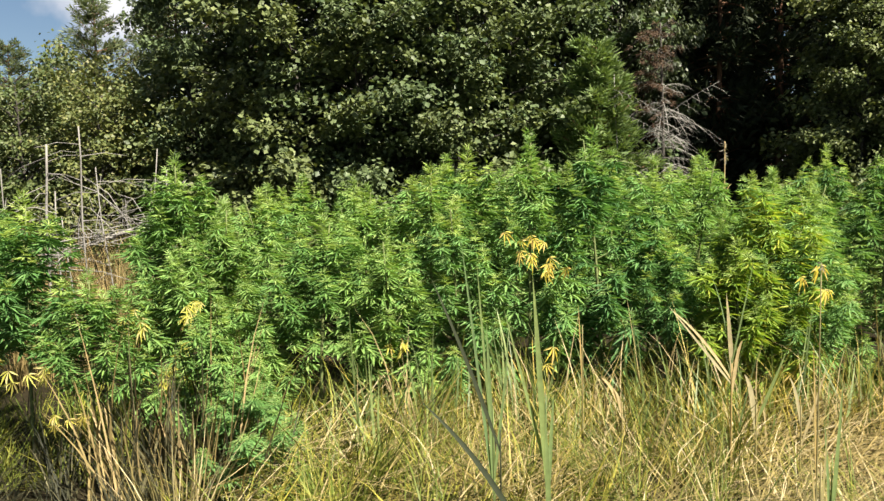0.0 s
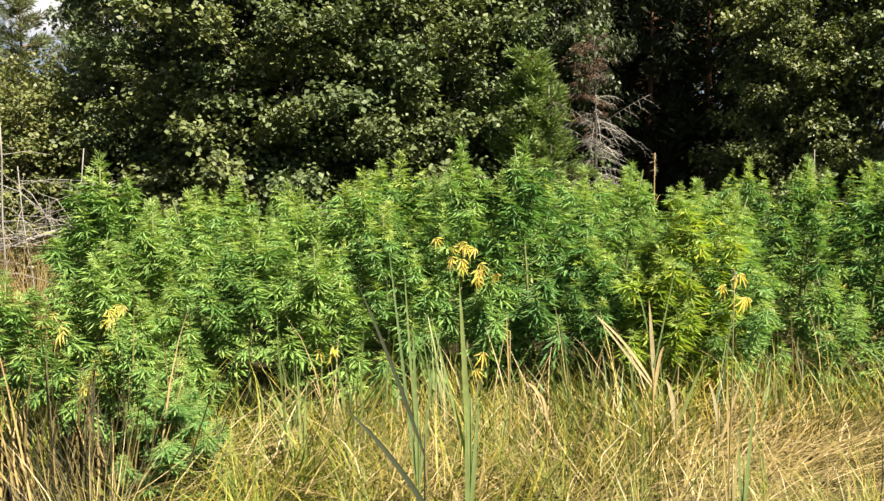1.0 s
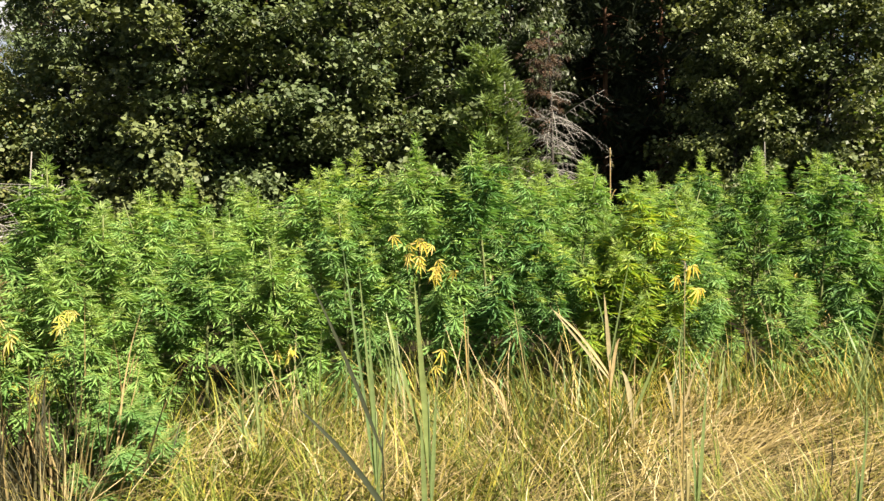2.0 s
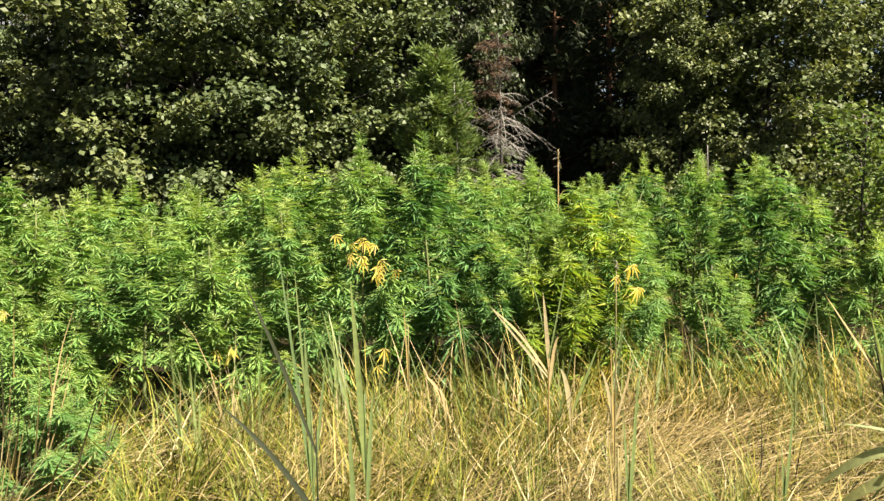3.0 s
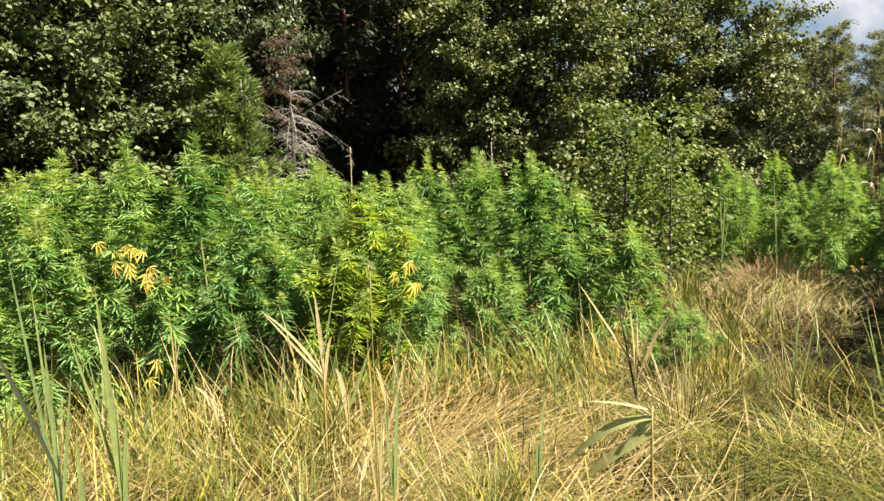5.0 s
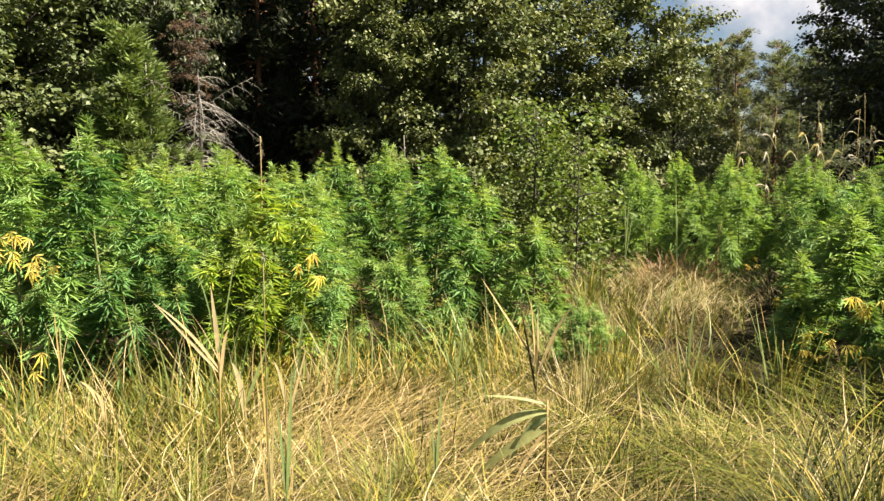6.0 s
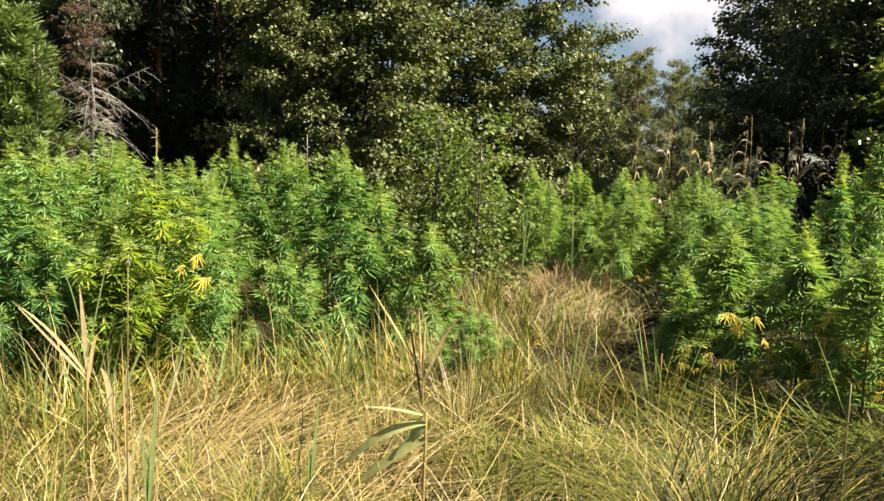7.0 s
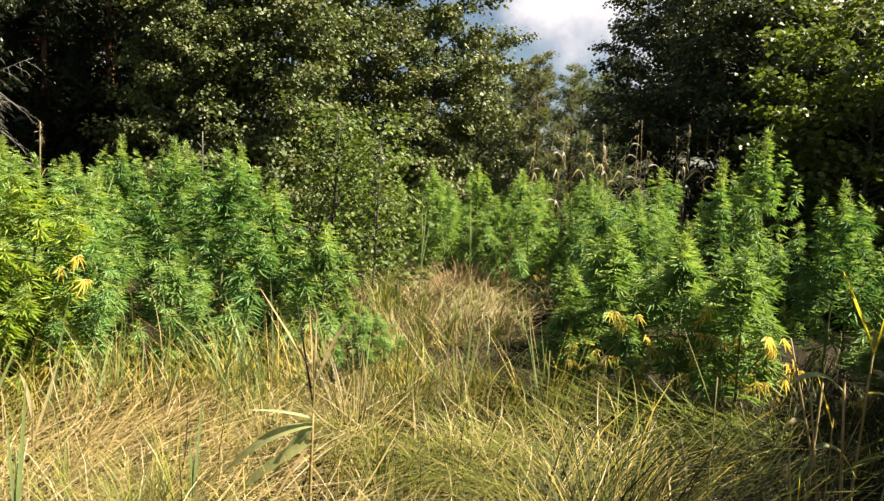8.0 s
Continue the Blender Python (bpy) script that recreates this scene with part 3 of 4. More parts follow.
# x, y, height factor, turn, breadth: the front of the wood behind the plot
WOOD_EDGE = [
    (-2.25, 12.7, 1.05, 0, 1.05), (-1.2, 12.5, 1.0, 80, 1.0), (-0.4, 13.0, 1.1, 200, 1.1), (1.0, 13.4, 1.05, 300, 1.05), (2.0, 14.4, 1.1, 40, 1.1),
    (6.4, 12.1, 1.1, 130, 0.9), (6.0, 11.5, 0.66, 200, 0.6), (7.6, 11.5, 1.05, 250, 0.9), (8.3, 12.4, 1.1, 20, 0.9), (9.4, 13.4, 1.0, 170, 0.8), (11.7, 12.2, 1.1, 90, 0.95),
    (12.8, 12.0, 0.72, 310, 0.72), (10.9, 12.9, 1.05, 15, 0.95), (7.1, 11.2, 0.8, 200, 0.85), (10.3, 12.2, 0.72, 210, 0.8), (-2.9, 14.4, 1.1, 280, 1.1), (0.3, 12.3, 0.9, 160, 0.9), (-4.0, 13.7, 0.95, 60, 0.75),
]
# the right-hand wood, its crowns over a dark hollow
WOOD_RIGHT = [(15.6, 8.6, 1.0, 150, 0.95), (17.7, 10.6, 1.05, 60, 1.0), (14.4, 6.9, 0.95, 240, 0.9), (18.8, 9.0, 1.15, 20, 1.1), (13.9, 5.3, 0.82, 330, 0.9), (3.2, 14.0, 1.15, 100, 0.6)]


def plant(ob, spots):
    """Puts a thing at the first of the spots (x, y, height factor, turn, breadth) and a copy of it at each of the others."""
    for x, y, s, turn, wide in spots[1:]:
        copy_thing(ob, pose(x, y, -0.02, 0, 0, turn) @ Matrix.Diagonal((wide, wide, s, 1)))
    x, y, s, turn, wide = spots[0]
    ob.matrix_basis = pose(x, y, -0.02, 0, 0, turn) @ Matrix.Diagonal((wide, wide, s, 1))
    return ob


def plant_woods():
    for k in range(4):
        plant(broadleaf("alder_tree", 50 + k, 6.2, 1.9, 62, ALDER, BARK, ALDER_TEXT, "tree", stems=1 + k % 2, group="alders along the clearing"), WOOD_EDGE[k::4])
    plant(broadleaf("alder_tree", 55, 6.2, 1.9, 56, ALDER_SHADE, BARK, "green alder with a high crown above a dark hollow, leaves darkened for shade", "tree", low=2.3, group="alders along the clearing"), WOOD_RIGHT)
    rng = np.random.default_rng(9)
    # the alders, coloured as sunlit, that close the clearing beside the last plants
    plant(broadleaf("alder_tree", 58, 4.3, 1.9, 46, ALDER_SUN, BARK, "low alder with large leaves, backlight put into their yellow-green colour", "tree", leaf=0.11, crest=0.6, group="alders along the clearing"), [(11.9, 3.9, 0.9, 0, 0.95), (12.2, 2.2, 0.88, 140, 0.95), (13.4, 2.8, 1.05, 250, 1.0)])
    # spruces added deeper in the wood; its shade is put into their near-black needles
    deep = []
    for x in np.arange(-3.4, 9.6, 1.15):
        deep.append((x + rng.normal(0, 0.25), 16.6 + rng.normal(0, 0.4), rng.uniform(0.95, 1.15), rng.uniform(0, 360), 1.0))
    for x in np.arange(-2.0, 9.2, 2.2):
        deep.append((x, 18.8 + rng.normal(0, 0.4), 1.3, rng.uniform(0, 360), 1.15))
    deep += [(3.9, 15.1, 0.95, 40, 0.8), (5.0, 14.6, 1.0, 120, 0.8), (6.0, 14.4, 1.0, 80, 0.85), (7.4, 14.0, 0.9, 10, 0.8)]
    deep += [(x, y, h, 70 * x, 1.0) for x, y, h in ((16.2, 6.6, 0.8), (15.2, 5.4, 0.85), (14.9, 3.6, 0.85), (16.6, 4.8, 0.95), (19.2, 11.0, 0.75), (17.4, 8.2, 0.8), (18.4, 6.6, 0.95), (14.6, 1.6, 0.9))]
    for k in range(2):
        plant(pine("spruce_tree", 60 + k, 7.0, 1.5, SPRUCE, "spruce filling a gap deep in the wood, needles blackened for shade", low=0.25, tuft=0.40, whorls=22, dense=0.28, group="spruces deep in the wood", category="spruce tree", droop=-0.35), deep[k::2])
    # further trees past the dead brush
    plant(pine("pine_tree", 71, 6.6, 1.7, NEEDLE_GREEN, "pointed grey-green pine with fine needles", low=0.4, tuft=0.22, whorls=24, dense=0.58, group="pines past the dead brush"), [
        (-6.9, 16.6, 0.80, 0, 0.75), (-9.3, 17.8, 0.70, 50, 0.72), (-5.0, 15.8, 0.84, 140, 0.72), (-6.1, 18.0, 0.84, 100, 0.8), (-8.1, 17.4, 0.62, 330, 0.72), (-4.0, 16.2, 0.9, 30, 0.75), (-10.8, 18.5, 0.62, 10, 0.7)])
    plant(broadleaf("hazel_bush", 73, 3.2, 1.35, 58, HAZEL, BARK, "broad sunlit yellow-green bush behind the dead brush", "bush", leaf=0.068, low=0.15, per=26, shape=KITE_LEAF, group="bushes behind the dead brush"), [
        (-7.1, 13.8, 1.08, 0, 1.0), (-5.6, 13.4, 0.95, 70, 0.9), (-8.6, 14.6, 1.0, 150, 0.9), (-6.3, 15.2, 1.15, 240, 1.0), (-4.6, 14.0, 1.05, 300, 1.0), (-7.8, 15.6, 1.05, 30, 0.95)])
    # light bush between the plot and the wood
    bush = broadleaf("willow_bush", 75, 2.35, 0.42, 42, ALDER_LIGHT, BARK, "light green bush with upright leafy shoots", "bush", leaf=0.07, low=0.25, per=12, stems=3)
    # bushes out of view on the right, added to shade the dark corner
    for x, y, h in ((4.75, -0.35, 0.85), (5.4, 0.05, 0.9), (4.3, -0.75, 0.9), (5.2, -0.8, 0.95), (6.7, 0.75, 0.7), (6.0, 0.25, 0.7)):
        tagged(copy_thing(bush, pose(x, y, 0, 0, 0, 50 * x) @ Matrix.Diagonal((h * 1.5, h * 1.5, h, 1))), "unseen low bush added to shade the edge of the sedge")
    plant(bush, [(6.5, 7.75, 1.0, 0, 1.0), (7.1, 8.3, 0.85, 120, 0.85)])
    plant(broadleaf("leafy_weed", 77, 0.36, 0.14, 9, ALDER_LIGHT, BARK, "low broad-leaved weed beside the hemp", "weed", leaf=0.055, low=0.08, per=5, group="weeds beside the hemp"), [
        (4.9, 1.95, 0.7, 0, 0.7), (5.15, 1.75, 0.6, 90, 0.6), (3.0, 4.05, 0.5, 270, 0.5), (4.1, 4.4, 0.6, 10, 0.6)])
    # far pine wood seen through the gap
    row = [(17.9, 14.7, 0.70, 0, 0.62), (19.0, 14.3, 0.67, 60, 0.62), (20.2, 13.9, 0.64, 200, 0.6), (19.4, 16.6, 0.72, 320, 0.7), (17.0, 16.0, 0.72, 100, 0.7)]
    for k in range(8):
        row.append((20.5 + 0.9 * k + rng.normal(0, 0.3), 22.5 - 0.9 * k + rng.normal(0, 0.6), rng.uniform(0.66, 0.8), rng.uniform(0, 360), 0.8))
    plant(pine("pine_tree", 81, 7.2, 1.9, NEEDLE, "grey-green pine in the wood beyond the gap", tuft=0.27, whorls=18, dense=0.55, group="far pine wood"), row)
    young = pine("young_pine", 83, 3.4, 0.85, NEEDLE_YELLOW, "young yellowish green pine before the alders", low=0.3, tuft=0.17, whorls=26, dense=1.2)
    young.matrix_basis = pose(2.3, 11.9, 0)


plant_woods()


def dead_spruce():
    rng = np.random.default_rng(91)
    tree = new("dead_spruce")
    zs = np.linspace(0, 3.75, 8)
    trunk = part("trunk", tube(np.column_stack([0.03 * np.sin(zs), 0 * zs, zs]), np.linspace(0.042, 0.010, 8), 7), BARK, tree, smooth=True)
    at, way, up = [], [], []
    for k in range(88):
        z = 1.3 + (1.45 * k / 52 if k < 52 else 1.45 + 0.95 * (k - 52) / 36) + rng.normal(0, 0.07)
        a = k * 2.4 + rng.normal(0, 0.3)
        r = (1.05 if z < 2.75 else 0.5) * rng.uniform(0.3, 1.1)
        lift, sag = rng.uniform(-0.1, 0.7), rng.uniform(0.15, 0.75)
        out = np.array([math.cos(a), math.sin(a), 0])
        pts = np.array([np.array([0, 0, z]) + out * r * q + np.array([0, 0, r * (lift * q - sag * q * q)]) for q in np.linspace(0, 1, 6)])
        wood = [tube(pts, np.linspace(0.007, 0.0025, 6), 3)]
        for j in range(9):
            q = 0.2 + 0.085 * j
            p = np.array([np.interp(q, np.linspace(0, 1, 6), pts[:, c]) for c in range(3)])
            d = np.array([math.cos(a + (-1) ** j * 0.9), math.sin(a + (-1) ** j * 0.9), -0.45]) * r * 0.28
            wood.append(tube(np.array([p, p + d * 0.6, p + d + np.array([0, 0, -0.04])]), (0.003, 0.002, 0.0015), 3))
            if 2.5 < z and rng.uniform() < (0.3 if math.cos(a) < 0.2 else 0.08):
                n = 12
                at.append(p + d * rng.uniform(0, 1, (n, 1)))
                way.append(d / np.linalg.norm(d) + rng.normal(0, 0.5, (n, 3)))
                up.append(rng.normal(0, 1, (n, 3)))
        part("branch", joined(wood), DEADWOOD if z < 2.9 else BARK, trunk)
    at, way, up = np.concatenate(at), np.concatenate(way), np.concatenate(up)
    part("brown_foliage", spread(*NEEDLES, at, way, up, np.full(len(at), 0.075)), NEEDLE_BROWN, tree, "reddish brown dead needles")
    tree.matrix_basis = pose(3.27, 12.0, 0)
    tagged(tree, "dead spruce with grey drooping branches and brown needles", "dead tree")


dead_spruce()


def dead_brush():
    """Grey bare stems standing and lying past the plot."""
    rng = np.random.default_rng(93)
    for x, y, h, r in ((-4.42, 8.97, 2.05, 0.030), (-4.06, 9.14, 2.25, 0.020), (-3.80, 9.3, 1.8, 0.015), (-3.45, 9.4, 2.0, 0.016), (-3.2, 9.3, 1.75, 0.014), (-4.9, 9.2, 1.8, 0.016), (2.55, 11.5, 3.0, 0.016), (5.76, 10.1, 2.02, 0.016), (-3.62, 7.6, 1.55, 0.016), (-3.5, 7.65, 1.3, 0.013)):
        snag = new("dead_sapling")
        zs = np.linspace(0, h, 7)
        lean = rng.normal(0, 0.05, 2)
        line = np.column_stack([lean[0] * zs + 0.012 * np.sin(4 * zs), lean[1] * zs, zs])
        trunk = part("trunk", tube(line, np.linspace(r * 0.7, r * 0.4, 7), 6), DEADWOOD, snag, smooth=True)
        for k in range(10 if x < 0 else 3):
            z = rng.uniform(0.25, 0.95) * h
            a, l = rng.uniform(0, 6.28), rng.uniform(0.25, 0.9)
            p = np.array([lean[0] * z, lean[1] * z, z])
            d = np.array([math.cos(a), math.sin(a), rng.uniform(-0.4, 0.35)]) * l
            part("twig", tube(np.array([p, p + d * 0.5 + np.array([0, 0, 0.04]), p + d]), (0.005, 0.004, 0.002), 4), DEADWOOD, trunk)
        snag.matrix_basis = pose(x, y, -0.02)
        tagged(snag, "grey bare dead sapling with brittle twigs", "dead tree", "dead saplings past the plot")


dead_brush()


def fallen_tree():
    """A dead top lying among the brush, its bare branches sticking up."""
    rng = np.random.default_rng(97)
    tree = new("fallen_dead_tree")
    a, b = np.array([-5.6, 8.7, 0.35]), np.array([-3.4, 9.9, 1.15])
    trunk = part("trunk", tube(np.array([a + (b - a) * q for q in np.linspace(0, 1, 6)]), np.linspace(0.05, 0.02, 6), 7), DEADWOOD, tree, smooth=True)
    for k in range(46):
        p = a + (b - a) * rng.uniform(0, 1)
        d = np.array([rng.normal(0, 0.75), rng.normal(-0.25, 0.4), rng.uniform(-0.05, 0.75)]) * rng.uniform(0.5, 1.1)
        pts = np.array([p, p + d * 0.5 + np.array([0, 0, 0.12]), p + d])
        wood = [tube(pts, (0.008, 0.006, 0.003), 4)]
        for j in range(4):
            q = p + d * rng.uniform(0.35, 0.95)
            wood.append(tube(np.array([q, q + rng.normal(0, 0.16, 3)]), (0.004, 0.002), 3))
        part("branch", joined(wood), DEADWOOD, trunk)
    tagged(tree, "fallen dead tree top with tangled bare grey branches", "dead tree")


fallen_tree()


# ---- grass ----
def tussock_field(name, rng, centres, per, length, mat, label, width=0.0045, spread_r=0.05, bend=(0.6, 1.7), lean=(0.05, 0.5)):
    n = len(centres) * per
    c = np.repeat(centres, per, 0)
    az = rng.uniform(0, 6.283, n)
    r = spread_r * np.sqrt(rng.uniform(0, 1, n))
    base = np.column_stack([c[:, 0] + r * np.cos(az), c[:, 1] + r * np.sin(az), np.zeros(n)])
    tone = np.repeat(rng.uniform(0.75, 1.25, len(centres)), per)
    heading = np.repeat(rng.uniform(0, 6.283, len(centres)), per)
    combed = np.repeat(rng.uniform(0, 1, len(centres)) < 0.7, per) & (rng.uniform(0, 1, n) < 0.85)
    g = blades(rng, base, np.where(combed, heading + rng.normal(0, 0.38, n), az + rng.normal(0, 0.4, n)), rng.uniform(*length, n) * tone, rng.uniform(*lean, n), rng.uniform(*bend, n), rng.uniform(0.7, 1.3, n) * width)
    return tagged(part(name, g, mat), label, "grass", kind="stuff")


def lying_straw(name, rng, n, box, mat, label, heading, top=0.22):
    x, y = rng.uniform(box[0], box[2], n), rng.uniform(box[1], box[3], n)
    patch = np.array([noise.noise(Vector((1.5 * a, 1.5 * b, heading))) + 0.6 * noise.noise(Vector((4.0 * a, 4.0 * b, 1.0))) > -0.08 for a, b in zip(x, y)])
    x, y = x[patch], y[patch]
    n = len(x)
    z = rng.uniform(0.02, top, n)
    az = np.array([heading + 1.6 * noise.noise(Vector((a * 0.7, b * 0.7, 5))) for a, b in zip(x, y)]) + rng.normal(0, 0.65, n)
    g = blades(rng, np.column_stack([x, y, z]), az, rng.uniform(0.3, 0.75, n), rng.uniform(1.1, 1.45, n), rng.uniform(0.1, 0.5, n), rng.uniform(0.7, 1.3, n) * 0.0058)
    return tagged(part(name, g, mat), label, "grass", kind="stuff")


def edge_line(x):
    """Where the plot's near edge runs."""
    return np.interp(x, [-3.0, -1.0, 0.5, 2.5, 4.0, 5.0, 6.5], [4.0, 4.3, 4.9, 4.7, 4.6, 2.6, 1.6])


def sow():
    rng = np.random.default_rng(101)

    # bare spots, several placed where shade falls, let dark soil and litter show
    hollows = ((5.35, 4.6, 0.62), (5.0, 4.2, 0.5), (4.35, 2.95, 0.35), (4.6, 3.8, 0.42), (4.9, 3.05, 0.45), (2.6, 4.15, 0.35), (1.3, 4.25, 0.3), (3.4, 4.2, 0.3), (-1.7, 3.6, 0.5), (0.2, 4.4, 0.3), (4.9, 2.3, 0.5), (2.75, 3.1, 0.22), (0.3, 3.2, 0.2), (-0.4, 3.1, 0.2), (3.7, 2.35, 0.25), (2.0, 3.55, 0.2), (1.55, 3.6, 0.16), (2.2, 2.85, 0.14), (0.75, 2.9, 0.15), (1.6, 2.35, 0.15), (4.05, 1.4, 0.7), (4.7, 1.5, 0.6), (3.75, 0.8, 0.4), (2.85, 1.6, 0.5))

    def open_ground(p):
        return np.all([np.hypot(p[:, 0] - x, p[:, 1] - y) > r for x, y, r in hollows], 0)

    def before_plot(n, box=(-4.2, 0.9, 7.5, 5.4), gap=-0.12):
        p = np.column_stack([rng.uniform(box[0], box[2], n), rng.uniform(box[1], box[3], n)])
        d = np.hypot(p[:, 0] - 0.25, p[:, 1])
        thick = rng.uniform(0, 1, n) < np.where(p[:, 0] < -1.0, 0.06, np.where(p[:, 0] < -0.6, 0.45, 1.0))
        bare = np.array([0.7 * noise.noise(Vector((1.9 * x, 1.9 * y, 7.0))) + 0.5 * noise.noise(Vector((4.5 * x, 4.5 * y, 3.0))) < gap for x, y in p])
        swathe = ((p[:, 0] - 2.2) / 0.65) ** 2 + ((p[:, 1] - 3.8) / 0.75) ** 2 < rng.uniform(0.3, 1.1, n)
        hollow = (p[:, 0] > 3.3) & (p[:, 1] < 3.4) & (rng.uniform(0, 1, n) < 0.75)
        return p[~hollow & (d > 1.35) & ~swathe & thick & ~bare & open_ground(p) & (p[:, 1] < edge_line(p[:, 0]))]

    tussock_field("meadow_grass", rng, before_plot(1000, gap=0.1), 62, (0.28, 0.68), GRASS, "tall yellowing sedge in arching clumps", width=0.0068, spread_r=0.12, bend=(0.5, 1.9), lean=(0.35, 1.3))
    tussock_field("fine_grass", rng, before_plot(1300, gap=-0.25), 16, (0.25, 0.62), GRASS, "fine dry grass between the clumps", width=0.0045, spread_r=0.12, bend=(0.3, 1.6), lean=(0.3, 1.25))
    tussock_field("green_grass", rng, before_plot(260, (-3, 1.6, 3.2, 5.2)), 20, (0.32, 0.68), GRASS_GREEN, "green grass blades among the dry sedge", width=0.0065, lean=(0.0, 0.45), bend=(0.3, 1.7))
    tussock_field("grey_green_grass", rng, before_plot(150, (-1.5, 2.2, 0.6, 4.6), -1.0), 18, (0.3, 0.6), GRASS_GREEN, "grey-green grass before the hemp", width=0.010, spread_r=0.1, lean=(0.2, 1.2), bend=(0.4, 1.6))
    tussock_field("lush_sedge", rng, before_plot(70, (2.1, 0.9, 3.5, 2.2), -0.1), 26, (0.25, 0.48), OLIVE, "lush olive-green sedge in arching clumps", width=0.007, bend=(1.0, 2.4), lean=(0.05, 0.7))
    tussock_field("broad_dry_blades", rng, before_plot(260, gap=-1.0), 2, (0.28, 0.6), REED_DRY, "broad pale dry blades standing and lying in the sedge", width=0.017, spread_r=0.1, lean=(0.0, 1.4), bend=(0.1, 1.3))
    tussock_field("dark_stalks", rng, before_plot(200, gap=-1.0), 2, (0.3, 0.65), LITTER_SHADED, "thin brown withered stalks in the sedge", width=0.007, spread_r=0.1, lean=(0.0, 0.9), bend=(0.0, 0.5))
    x = rng.uniform(-0.5, 4.6, 210)
    margin = np.column_stack([x, edge_line(x) + rng.normal(-0.38, 0.2, 210)])
    tussock_field("margin_reeds", rng, margin[:80], 4, (0.45, 0.85), REED, "grey-green reed blades at the foot of the hemp", width=0.015, spread_r=0.07, lean=(0.0, 0.55), bend=(0.0, 0.9))
    tussock_field("margin_straw", rng, margin[80:150], 5, (0.4, 0.8), REED_DRY, "dry broken blades at the foot of the hemp", width=0.009, spread_r=0.08, lean=(0.0, 0.9), bend=(0.0, 1.2))
    tussock_field("margin_grass", rng, margin[150:], 26, (0.4, 0.75), GRASS, "tall yellow-green grass at the foot of the hemp", width=0.007, spread_r=0.08, lean=(0.0, 0.7), bend=(0.3, 1.6))
    stalks = np.column_stack([rng.normal(-1.45, 0.22, 22), rng.normal(3.75, 0.25, 22)])
    tussock_field("withered_reeds", rng, stalks, 5, (0.5, 0.95), STRAW_DULL, "grey-brown withered reeds between the low plants", width=0.013, spread_r=0.08, lean=(0.0, 0.55), bend=(0.0, 0.7))
    tussock_field("withered_stalks", rng, stalks + 0.1, 5, (0.4, 0.9), LITTER_SHADED, "old reed stalks between the low plants, darkened for shade", width=0.013, spread_r=0.1, lean=(0.0, 0.6), bend=(0.0, 0.6))
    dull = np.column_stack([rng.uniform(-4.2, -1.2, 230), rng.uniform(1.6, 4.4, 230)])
    tussock_field("old_sedge", rng, dull, 24, (0.25, 0.55), LITTER_SHADED, "brown old sedge among the low plants, darkened for shade", width=0.007, lean=(0.1, 1.1), bend=(0.4, 2.0))
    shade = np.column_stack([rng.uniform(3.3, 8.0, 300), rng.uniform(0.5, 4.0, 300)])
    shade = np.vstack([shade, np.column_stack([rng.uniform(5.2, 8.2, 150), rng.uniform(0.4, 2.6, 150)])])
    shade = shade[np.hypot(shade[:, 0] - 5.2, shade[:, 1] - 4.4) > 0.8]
    tussock_field("shaded_sedge", rng, shade, 17, (0.18, 0.5), LITTER_SHADED, "old sedge beside the hemp, darkened in colour for the shade", width=0.008, spread_r=0.12, lean=(0.1, 1.2), bend=(0.4, 2.0))
    tussock_field("shaded_grass", rng, shade[::4], 9, (0.3, 0.62), GRASS_GREEN, "thin green grass in the shade", width=0.008, spread_r=0.1, lean=(0.0, 0.9), bend=(0.4, 1.8))
    lying_straw("matted_sedge", rng, 2600, (3.0, 1.7, 5.3, 3.3), GRASS_GREEN, "matted grey-green sedge lying before the dark hollow", 2.7, 0.3)
    lying_straw("dark_litter", rng, 2600, (-1.2, 1.5, 5.9, 4.9), LITTER_SHADED, "brown old blades on the soil, darkened to deepen the shade", 0.8, 0.12)
    n = 1700
    r, a = np.sqrt(rng.uniform(0, 1, n)), rng.uniform(0, 6.283, n)
    p = np.column_stack([2.15 + 0.75 * r * np.cos(a), 3.75 + 0.85 * r * np.sin(a), rng.uniform(0.02, 0.26, n) * (1.1 - 0.6 * r)])
    p = p[np.array([noise.noise(Vector((2.6 * u, 2.6 * v, 4.0))) + 0.6 * noise.noise(Vector((7.0 * u, 7.0 * v, 9.0))) > -0.12 for u, v, w in p])]
    n = len(p)
    tagged(part("straw_swathe", blades(rng, p, rng.normal(0.15, 0.7, n) + 0.5 * (p[:, 1] - 3.8), rng.uniform(0.35, 0.8, n), rng.uniform(1.1, 1.4, n), rng.uniform(0.1, 0.5, n), rng.uniform(0.7, 1.3, n) * 0.0075), STRAW), "swathe of pale straw combed flat to one side", "grass", kind="stuff")
    lying_straw("flattened_straw", rng, 6500, (-1.1, 1.2, 4.0, 4.6), STRAW, "flattened pale straw lying between the tussocks", 0.5, 0.3)
    b = np.column_stack([rng.uniform(4.2, 9.0, 1000), rng.uniform(2.6, 8.8, 1000)])
    b = b[(b[:, 1] > 4.2 + 0.9 * (b[:, 0] - 5.5)) & (b[:, 1] < 4.4 + 1.0 * (b[:, 0] - 3.4)) | (b[:, 0] < 5.0)]
    b = b[np.array([noise.noise(Vector((1.6 * x, 1.6 * y, 2.0))) > -0.2 for x, y in b])]
    b = b[open_ground(b)]
